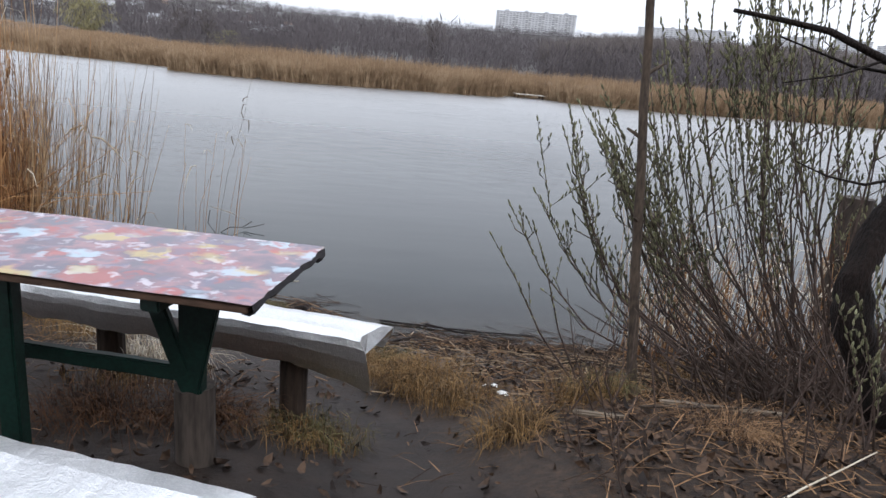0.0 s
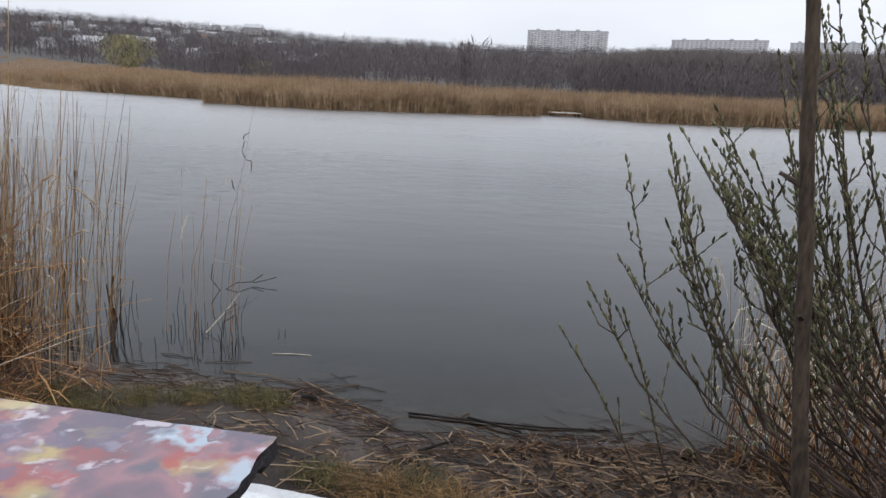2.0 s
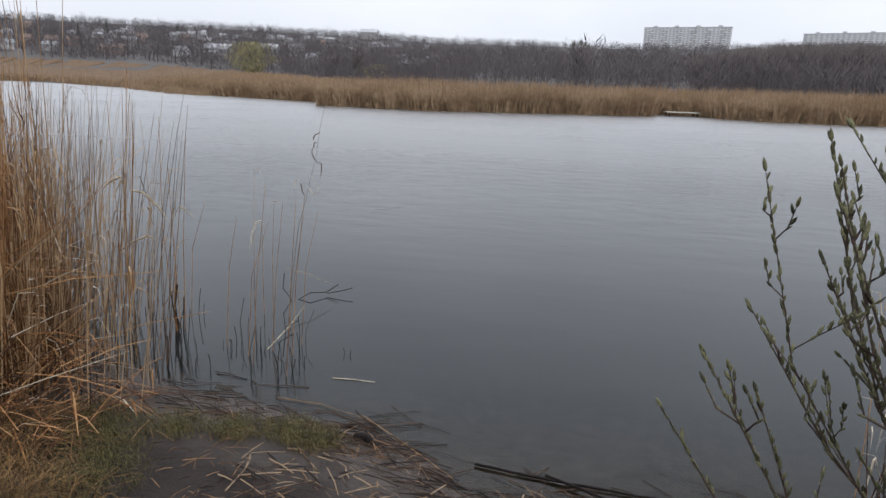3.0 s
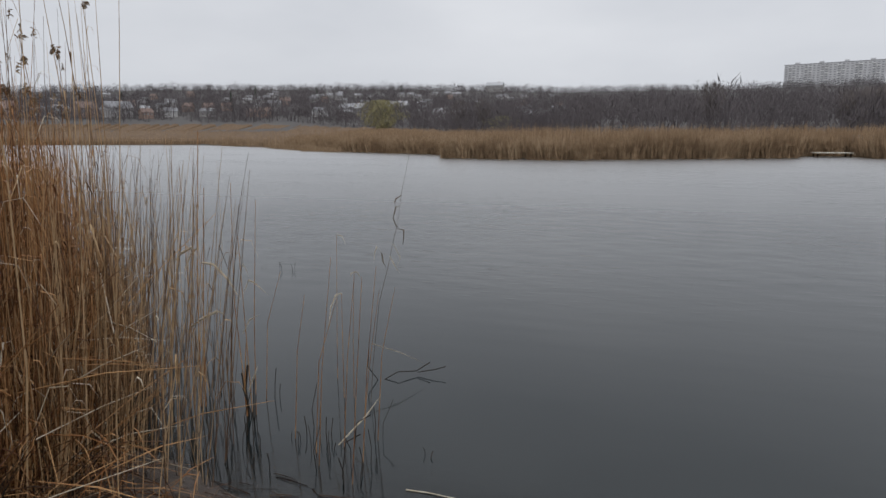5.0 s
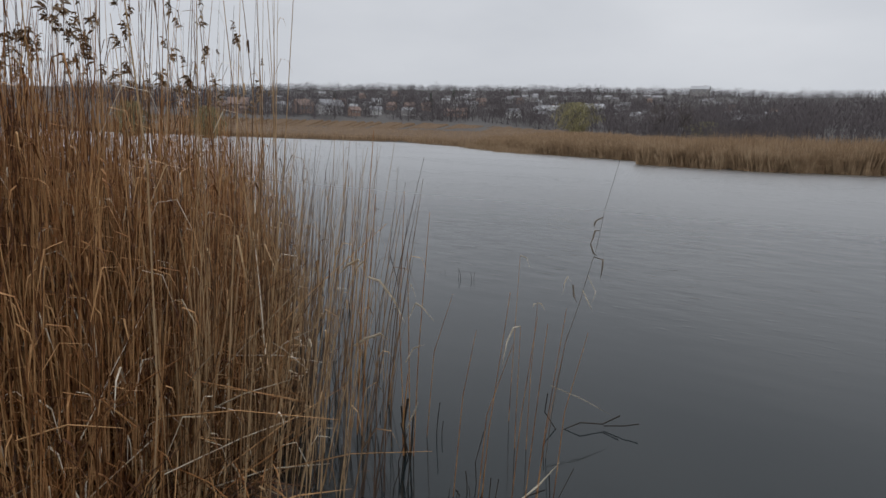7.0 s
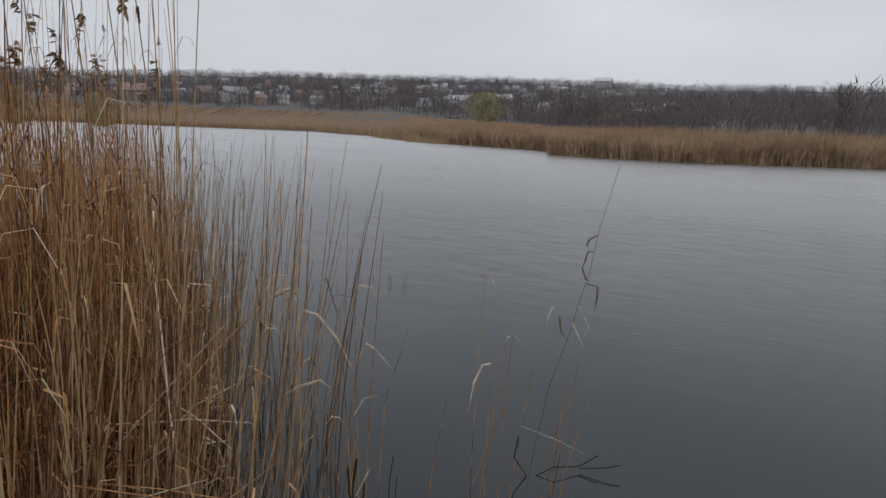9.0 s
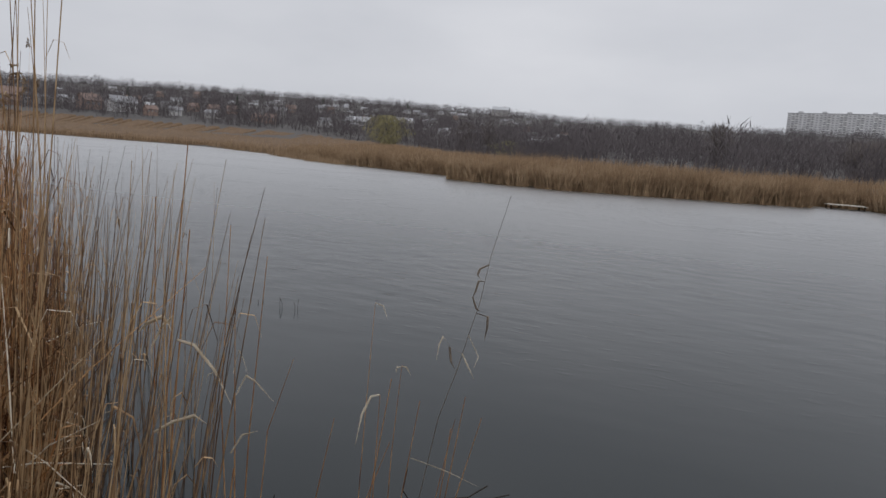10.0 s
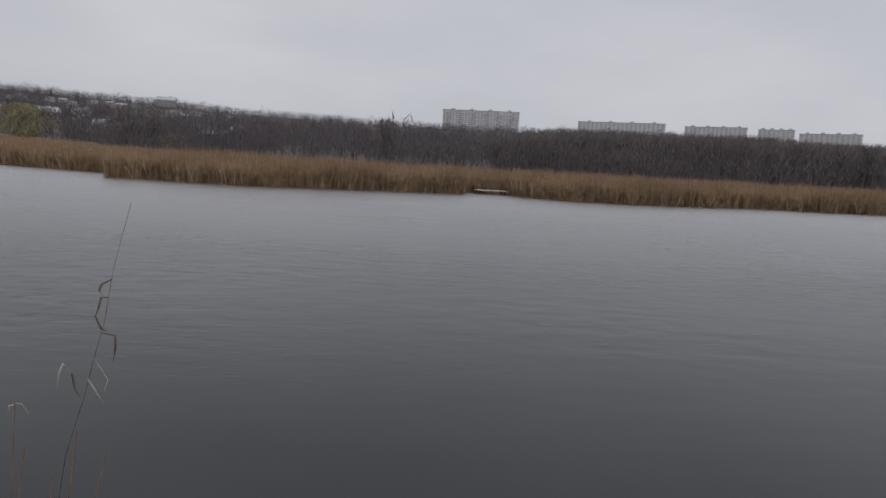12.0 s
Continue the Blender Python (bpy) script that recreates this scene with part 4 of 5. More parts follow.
def reed_stem(stems, leaves, r, base, h, lean, n_leaf=3, radius=0.0034, pale=None):
    """One dry reed: a slightly bowed cane and a few torn, drooping leaves."""
    a = r.uniform(0, 2 * math.pi)
    bow = Vector((math.cos(a), math.sin(a), 0)) * h * r.normal(0, 0.03)
    top = base + Vector((lean[0] * h, lean[1] * h, h))
    pts = [base + (top - base) * t + bow * math.sin(t * math.pi) for t in (0, 0.3, 0.6, 0.85, 1)]
    stems.tube(pts, [radius, radius * 0.95, radius * 0.8, radius * 0.55, radius * 0.3], 3, False)
    for _ in range(n_leaf):
        t = r.uniform(0.18, 0.9)
        p = base + (top - base) * t + bow * math.sin(t * math.pi)
        c = r.uniform(0, 2 * math.pi)
        out = Vector((math.cos(c), math.sin(c), 0))
        ln = r.uniform(0.07, 0.24)
        up = r.uniform(0.8, 2.0)
        q = [p, p + out * ln * 0.35 + Vector((0, 0, ln * 0.5 * up)), p + out * ln * 0.75 + Vector((0, 0, ln * (0.55 * up - 0.15))), p + out * ln + Vector((0, 0, ln * (0.3 * up - 0.4)))]
        w = r.uniform(0.004, 0.011)
        (pale if pale is not None and r.random() < 0.12 else leaves).strip(q, [w * 0.6, w, w * 0.7, w * 0.1], Vector((-math.sin(c), math.cos(c), 0.2)))
    return top


def seed_head(b, r, top, size):
    """A drooping feathery plume."""
    c = r.uniform(0, 2 * math.pi)
    out = Vector((math.cos(c), math.sin(c), 0))
    for _ in range(16):
        t = r.random()
        p = top + Vector((0, 0, -size * 0.3 + size * 0.55 * t)) + out * size * 0.15 * t
        d = (out * r.uniform(0.1, 0.5) + Vector((r.normal(0, 0.22), r.normal(0, 0.22), r.uniform(-0.25, 0.45)))) * size * 0.55
        sd = d.cross(Vector((0, 0, 1))).normalized() * size * 0.035
        b.add([p - sd, p + sd, p + d * 0.6 + sd * 1.3, p + d + Vector((0, 0, -size * 0.12)), p + d * 0.6 - sd * 1.3], [(0, 1, 2, 3, 4)])


def near_reed_bed():
    r = np.random.default_rng(21)
    stems, leaves, pale, heads, dark = Build(), Build(), Build(), Build(), Build()
    for i in range(10800):
        u = 5 * r.random() ** 1.6
        p, into = edge_point(u)
        d = abs(r.normal(0, 0.35)) if r.random() < 0.3 else r.random() ** 1.15 * (1.2 + u * 0.7)
        p = p + into * d
        clump = noise.noise((p.x * 2.2, p.y * 2.2, 0))
        if clump < -0.28 and r.random() < 0.7:
            continue
        p.z = min(0.25, max(-0.05, land(p.x, p.y)))
        h = (r.uniform(2.2, 2.95) if r.random() < 0.07 else max(0.7, r.normal(1.9, 0.2))) * (1.0 if d > 0.25 else r.uniform(0.6, 1.0))
        if d < 0.42:  # the thin outer rim: mostly short, opening towards the water
            if r.random() > 0.25 + d:
                continue
            h *= r.uniform(0.25, 0.62) if r.random() < 0.6 else 0.92
        lean = (r.normal(0.015, 0.065), r.normal(0.0, 0.065))
        if r.random() < 0.16 and d > (0.4 if u > 1.3 else 0.1):
            lean = (max(-0.5, min(0.4, r.normal(0, 0.3))), max(-0.5, min(0.4, r.normal(0, 0.3))))
            h *= 0.7
        top = reed_stem(stems, leaves, r, p, h, lean, int(r.integers(0, 3)), r.uniform(0.0016, 0.0034), pale)
        if r.random() < 0.5 and h > 2.2 and d > 0.35:
            seed_head(heads, r, top, r.uniform(0.09, 0.16))
    # broken stubble and slanting old canes at the foot
    for i in range(1500):
        u = 4 * r.random() ** 1.4
        p, into = edge_point(u)
        p = p + into * (abs(r.normal(0, 0.55)) - 0.1)
        p.z = min(0.25, max(-0.03, land(p.x, p.y)))
        h = r.uniform(0.1, 0.55)
        a = r.uniform(0, 2 * math.pi)
        s = r.uniform(0.1, 1.1)
        q = p + Vector((math.cos(a) * h * s, math.sin(a) * h * s, h))
        (stems if r.random() < 0.6 else dark).tube([p, (p + q) / 2 + Vector((0, 0, 0.03)), q], [0.0026, 0.0022, 0.0014], 3, False)
    # old canes broken over and slanting through the stand
    for i in range(150):
        u = 4 * r.random() ** 1.3
        p, into = edge_point(u)
        p = p + into * r.uniform(-0.15, 0.5)
        a, ln = r.uniform(0, 2 * math.pi), r.uniform(0.5, 1.3)
        p.z = r.uniform(0.05, 0.9)
        q = p + Vector((math.cos(a) * ln * 0.75, math.sin(a) * ln * 0.75, ln * r.uniform(-0.2, 0.75)))
        if q.z < 0.02:
            q.z = 0.02
        (pale if r.random() < 0.25 else stems).tube([p, (p + q) / 2 + Vector((0, 0, r.uniform(0, 0.06))), q], [0.0032, 0.0028, 0.0012], 4, False)
    # dark brown leaf strips added low between the canes, to deepen the shade there
    dark_leaf = Build()
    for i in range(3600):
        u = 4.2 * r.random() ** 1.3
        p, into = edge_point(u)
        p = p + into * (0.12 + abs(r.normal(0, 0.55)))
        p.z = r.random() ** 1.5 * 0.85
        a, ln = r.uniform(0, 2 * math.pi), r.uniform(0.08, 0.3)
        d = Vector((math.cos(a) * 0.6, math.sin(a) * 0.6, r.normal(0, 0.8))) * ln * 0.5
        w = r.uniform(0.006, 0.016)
        dark_leaf.strip([p - d, p + Vector((0, 0, 0.02)), p + d], [w * 0.6, w, w * 0.2], Vector((-math.sin(a), math.cos(a), 0.2)))
    # trampled straw heaped at the foot, on the landward side
    for i in range(460):
        x, y = r.uniform(-3.1, -1.9), r.uniform(3.35, 4.45)
        z = max(0.0, land(x, y)) + r.random() ** 2 * 0.28 * min(1, max(0, (-1.7 - x) / 0.6))
        a, ln = r.uniform(0, 2 * math.pi), r.uniform(0.15, 0.55)
        d = Vector((math.cos(a), math.sin(a), r.normal(0, 0.35))) * ln * 0.5
        c = Vector((x, y, z + 0.02))
        w = r.uniform(0.004, 0.012)
        (pale if r.random() < 0.025 else leaves if r.random() < 0.6 else dark_leaf).strip([c - d, c + Vector((0, 0, 0.03)), c + d], [w * 0.6, w, w * 0.2], Vector((-math.sin(a), math.cos(a), 0.3)))
    # thin pale fringe standing in open water, and a few stout canes over the skyline
    fringe = Build()
    for i in range(480):
        u = r.uniform(0.75, 4.3)
        p, into = edge_point(u)
        p = p - into * (min(0.85, r.exponential(0.26)) - 0.15)
        p.z = -0.08
        h = r.uniform(1.0, 2.05) if r.random() < 0.8 else r.uniform(0.5, 1.1)
        reed_stem(fringe, fringe, r, p, h, (r.normal(0.075, 0.06), r.normal(0.03, 0.05)), int(r.integers(0, 2)), r.uniform(0.0022, 0.0039), pale)
        if r.random() < 0.4:
            dark.tube([p, p + Vector((r.normal(0, 0.02), r.normal(0, 0.02), r.uniform(0.15, 0.42)))], [0.005, 0.003], 3, False)
    for i in range(46):
        p, into = edge_point(r.uniform(0.6, 3.6))
        p = p + into * r.uniform(-0.1, 0.9)
        p.z = -0.05
        top = reed_stem(fringe, fringe, r, p, r.uniform(2.5, 3.3), (r.normal(0.02, 0.05), r.normal(0, 0.05)), 2, r.uniform(0.0034, 0.0048))
        if r.random() < 0.3:
            seed_head(heads, r, top, r.uniform(0.1, 0.17))
    bed = thing("reed_bed", Matrix(), "dense stand of tall dry orange-brown reeds at the water's edge", "reeds", kind="stuff")
    part("canes", stems, M["reed"], bed)
    part("leaves", leaves, M["reed"], bed)
    # the added dark strips that shade the foot of the stand
    part("shade_leaves", dark_leaf, M["dark_leaf"], bed, "dark brown leaf strips added low between the canes as shade")
    part("fringe_canes", fringe, M["reed_fringe"], bed, "thin bleached canes at the open water")
    part("pale_leaves", pale, M["reed_pale"], bed, "bleached torn reed leaves")
    part("seed_heads", heads, M["reed_head"], bed, "feathery brown seed heads")
    part("wet_stubble", dark, M["reed_wet"], bed, "dark wet broken reed stubs")


near_reed_bed()


def reed_thing(label, stems=(), leaves=(), wet=(), name="reed", leaf="reed_pale", cane="reed"):
    """A few canes, leaves and wet stubs that stand together in the water."""
    t = thing(name, Matrix(), label, "reed", "reeds standing in open water")
    for path, rad in stems:
        b = Build()
        b.tube(path, [rad * (1 - 0.6 * i / (len(path) - 1)) for i in range(len(path))], 5)
        part("cane", b, M[cane], t)
    for path, w in leaves:
        b = Build()
        d = Vector(path[-1]) - Vector(path[0])
        side = d.cross(Vector((0.3, 0.9, 0.1)))
        n = len(path)
        b.strip(path, [w * (0.5 + 0.5 * math.sin(math.pi * (i + 0.6) / n)) if i < n - 1 else w * 0.1 for i in range(n)], side if side.length > 1e-4 else (1, 0, 0))
        part("leaf", b, M[leaf], t, "bent dry leaf")
    for path, rad in wet:
        b = Build()
        b.tube(path, rad, 4)
        part("stub", b, M["reed_wet"], t, "dark wet stub")
    return t


reed_thing("tall thin leaning reed with kinked withered leaves in the water",
           [([(-1.86, 6.08, -0.2), (-1.80, 6.05, 0.33), (-1.70, 5.97, 0.80), (-1.614, 5.95, 1.07), (-1.58, 5.95, 1.216), (-1.535, 5.95, 1.385), (-1.502, 5.95, 1.598), (-1.432, 5.95, 1.88)], 0.0022)],
           [([(-1.505, 5.95, 1.565), (-1.546, 5.95, 1.542), (-1.553, 5.94, 1.514), (-1.533, 5.94, 1.493)], 0.012),
            ([(-1.522, 5.95, 1.487), (-1.548, 5.95, 1.486), (-1.555, 5.94, 1.443), (-1.568, 5.94, 1.407)], 0.011),
            ([(-1.568, 5.94, 1.412), (-1.546, 5.94, 1.36), (-1.524, 5.94, 1.349)], 0.012),
            ([(-1.545, 5.95, 1.337), (-1.492, 5.95, 1.329), (-1.488, 5.94, 1.279), (-1.497, 5.94, 1.218)], 0.014),
            ([(-1.60, 5.95, 1.14), (-1.663, 5.95, 1.16), (-1.647, 5.94, 1.093), (-1.623, 5.94, 1.059)], 0.015)], leaf="withered", cane="withered")
reed_thing("bleached torn leaves hanging on a leaning reed", (),
           [([(-1.60, 5.948, 1.14), (-1.565, 5.94, 1.09), (-1.53, 5.94, 1.033)], 0.009), ([(-1.663, 5.948, 1.165), (-1.698, 5.95, 1.205), (-1.712, 5.94, 1.163), (-1.719, 5.94, 1.091)], 0.007),
            ([(-1.575, 5.948, 1.23), (-1.519, 5.945, 1.14), (-1.537, 5.94, 1.079)], 0.005)])
reed_thing("slim reed with a curled bleached leaf standing in the water",
           [([(-2.06, 6.06, -0.2), (-2.06, 6.06, 0.3), (-2.05, 6.05, 0.82)], 0.003)],
           [([(-2.05, 6.05, 0.82), (-2.10, 6.05, 0.80), (-2.14, 6.04, 0.70), (-2.17, 6.04, 0.52)], 0.013)])
reed_thing("slim reed with a forked bleached leaf tip",
           [([(-2.0, 6.1, -0.2), (-1.98, 6.08, 0.5), (-1.945, 6.06, 0.99)], 0.0026)],
           [([(-1.945, 6.06, 0.985), (-1.92, 6.06, 0.985), (-1.89, 6.06, 0.945)], 0.009), ([(-1.95, 6.06, 0.98), (-1.97, 6.06, 0.975), (-1.975, 6.06, 0.945)], 0.008)])
reed_thing("thin bare reed leaning over the water", [([(-1.62, 5.5, -0.2), (-1.55, 5.5, 0.45), (-1.45, 5.48, 1.02)], 0.0024)])
reed_thing("slim reed with a small drooping leaf",
           [([(-2.32, 6.4, -0.2), (-2.3, 6.4, 0.6), (-2.27, 6.38, 1.2)], 0.0024)], [([(-2.27, 6.38, 1.2), (-2.22, 6.38, 1.19), (-2.19, 6.38, 1.12)], 0.008)])
reed_thing("clump of reeds with dark wet sheaths and curled pale leaves",
           [([(-2.55, 5.6, -0.2), (-2.56, 5.58, 0.6), (-2.52, 5.5, 1.3)], 0.004), ([(-2.50, 5.56, -0.2), (-2.46, 5.55, 0.7), (-2.36, 5.5, 1.55)], 0.0036),
            ([(-2.6, 5.62, -0.2), (-2.66, 5.6, 0.8), (-2.62, 5.58, 1.65)], 0.0036), ([(-2.53, 5.52, -0.2), (-2.55, 5.52, 0.2), (-2.5, 5.5, 0.55)], 0.007)],
           [([(-2.50, 5.5, 0.90), (-2.45, 5.5, 1.0), (-2.40, 5.5, 0.985), (-2.30, 5.5, 0.91)], 0.012), ([(-2.52, 5.5, 1.0), (-2.49, 5.5, 1.11), (-2.46, 5.5, 1.06), (-2.44, 5.5, 1.0)], 0.010),
            ([(-2.52, 5.5, 0.62), (-2.46, 5.5, 0.72), (-2.36, 5.48, 0.77)], 0.009), ([(-2.5, 5.5, 0.2), (-2.42, 5.48, 0.35), (-2.38, 5.46, 0.42)], 0.012)],
           [([(-2.53, 5.54, -0.1), (-2.55, 5.53, 0.2), (-2.52, 5.53, 0.38)], 0.009), ([(-2.57, 5.58, -0.1), (-2.6, 5.56, 0.3)], 0.006), ([(-2.49, 5.52, -0.1), (-2.45, 5.5, 0.3)], 0.006), ([(-2.5, 5.56, -0.1), (-2.55, 5.5, 0.22)], 0.005)], "reed_clump")
reed_thing("pair of tall reeds with broad bleached drooping leaves",
           [([(-2.98, 5.55, -0.2), (-2.92, 5.53, 0.9), (-2.80, 5.5, 2.0)], 0.0055), ([(-2.95, 5.56, -0.2), (-2.9, 5.55, 0.7), (-2.78, 5.5, 1.62)], 0.006), ([(-3.0, 5.5, -0.2), (-2.97, 5.5, 0.8), (-2.98, 5.5, 1.75)], 0.004)],
           [([(-2.84, 5.5, 1.10), (-2.74, 5.5, 1.09), (-2.62, 5.5, 0.99), (-2.52, 5.49, 0.86)], 0.026), ([(-2.87, 5.5, 1.13), (-2.92, 5.5, 1.20), (-3.02, 5.5, 1.15), (-3.09, 5.5, 1.08)], 0.020),
            ([(-2.87, 5.5, 1.20), (-2.93, 5.5, 1.15), (-2.99, 5.5, 1.04), (-3.0, 5.5, 0.98)], 0.016), ([(-2.97, 5.5, 0.62), (-2.85, 5.49, 0.70), (-2.72, 5.49, 0.76), (-2.64, 5.48, 0.74)], 0.018)], (), "reed_clump")
r = np.random.default_rng(33)
STUBS = [(-1.68, 5.07), (-1.72, 5.34), (-1.38, 4.94), (-1.37, 5.14), (-1.45, 5.2), (-2.0, 4.95), (-2.02, 5.33), (-1.97, 5.5), (-1.12, 5.48), (-1.08, 5.35), (-1.66, 5.34), (-1.9, 5.29), (-1.5, 5.5), (-2.3, 5.3), (-2.6, 5.82), (-2.98, 5.75), (-5.45, 10.05), (-5.8, 10.2), (-5.2, 10.1), (-2.2, 5.05), (-1.78, 5.2)]
for k, (x, y) in enumerate(STUBS):
    wet, canes = [], []
    for _ in range(1 if k in (8, 9) else 2):
        p = Vector((x + r.normal(0, 0.05), y + r.normal(0, 0.05), -0.12))
        h = r.uniform(0.03, 0.08) if k in (8, 9) else r.uniform(0.06, 0.2) if y > 9 else r.uniform(0.05, 0.32)
        a = r.normal(0, 0.1)
        wet.append(([p, p + Vector((a * h * 0.4, r.normal(0, 0.1) * h, h * 0.5 + 0.1)), p + Vector((a * h, r.normal(0, 0.15) * h, h + 0.1))], r.uniform(0.0022, 0.0038)))
    if k % 2 == 0 and y < 9 and k not in (8, 9):
        p = Vector((x, y, -0.1))
        canes.append(([p, p + Vector((0.05, 0, 0.7)), p + Vector((r.normal(0.12, 0.06), 0, r.uniform(1.0, 1.5)))], 0.0028))
    if k in (2, 4):
        p = Vector((x, y, 0.02))
        wet.append(([p + Vector((-0.06, 0, 0.0)), p + Vector((-0.04, 0.02, 0.22)), p + Vector((0.04, 0.05, 0.27))], 0.0035))
    reed_thing("cluster of dark broken reed stubs in shallow water", canes, (), wet, "reed_stubs")
reed_thing("crooked dark dead stems lying half in the water", (), [([(-2.05, 6.5, 0.3), (-1.85, 6.6, 0.22), (-1.68, 6.7, 0.12)], 0.008), ([(-1.70, 5.35, 0.0), (-1.55, 5.45, 0.18), (-1.46, 5.5, 0.32)], 0.010)],
           [([(-2.02, 6.4, 0.28), (-2.06, 6.45, 0.12), (-1.98, 6.5, -0.02), (-1.86, 6.6, 0.05), (-1.75, 6.72, 0.03), (-1.66, 6.8, 0.09)], 0.0045), ([(-1.74, 6.72, 0.02), (-1.6, 6.75, 0.05), (-1.52, 6.8, 0.07)], 0.004)], "reed_stubs")


# ---- the bushes and trees on the bank ----
def catkin(b, p, d, size):
    d = d.normalized()
    a = d.cross(Vector((0.3, 0.2, 0.93))).normalized()
    c = d.cross(a)
    verts = [p]
    for t, w in ((0.3, 0.14), (0.7, 0.125)):
        verts += [p + d * size * t + (a * math.cos(k * 1.2566) + c * math.sin(k * 1.2566)) * size * w for k in range(5)]
    verts.append(p + d * size)
    f = [(0, 1 + (k + 1) % 5, 1 + k) for k in range(5)] + [(1 + k, 1 + (k + 1) % 5, 6 + (k + 1) % 5, 6 + k) for k in range(5)] + [(6 + k, 6 + (k + 1) % 5, 11) for k in range(5)]
    b.add(verts, f)


def along(pts, t):
    k = min(int(t * (len(pts) - 1)), len(pts) - 2)
    f = t * (len(pts) - 1) - k
    return pts[k].lerp(pts[k + 1], f), (pts[k + 1] - pts[k]).normalized()


def willow_branch(bush, r, pts, rad, twigs, reach, spread=1.0, start=0.6):
    """One stem with upswept twigs; its catkins are a part of it."""
    b, c = Build(), Build()
    n = len(pts)
    b.tube(pts, [rad * (1 - 0.8 * i / (n - 1)) for i in range(n)], 5, False)

    def dress(path, start, size):
        length = sum((path[i + 1] - path[i]).length for i in range(len(path) - 1))
        t = start
        while t < 1.0:
            p, d = along(path, t)
            side = Vector((r.normal(), r.normal(), r.normal())).normalized()
            catkin(c, p, d * 1.0 + side * 0.55 + Vector((0, 0, 0.4)), size * r.uniform(0.6, 1.25))
            t += r.uniform(0.017, 0.034) / length
        catkin(c, path[-1], path[-1] - path[-2], size * 1.2)

    dress(pts, start, 0.034)
    for _ in range(twigs):
        t = r.uniform(0.38, 0.95)
        p, d = along(pts, t)
        ln = reach * r.uniform(0.5, 1.2) * (1.12 - t)
        q = d * 0.7 + Vector((r.normal(0, 0.45) * spread, r.normal(0, 0.45) * spread, r.uniform(0.0, 0.6)))
        q.normalize()
        mid = p + q * ln * 0.5 + Vector((r.normal(0, 0.02), r.normal(0, 0.02), 0))
        end = p + q * ln + Vector((0, 0, ln * 0.22))
        b.tube([p, mid, end], [rad * 0.38, rad * 0.3, 0.0012], 4, False)
        dress([p, mid, end], 0.38, 0.031)
    br = part("branch", b, M["twig"], bush)
    tagged(part("catkin_cluster", c, M["catkin"], br, "green-grey willow catkins"), kind="stuff")


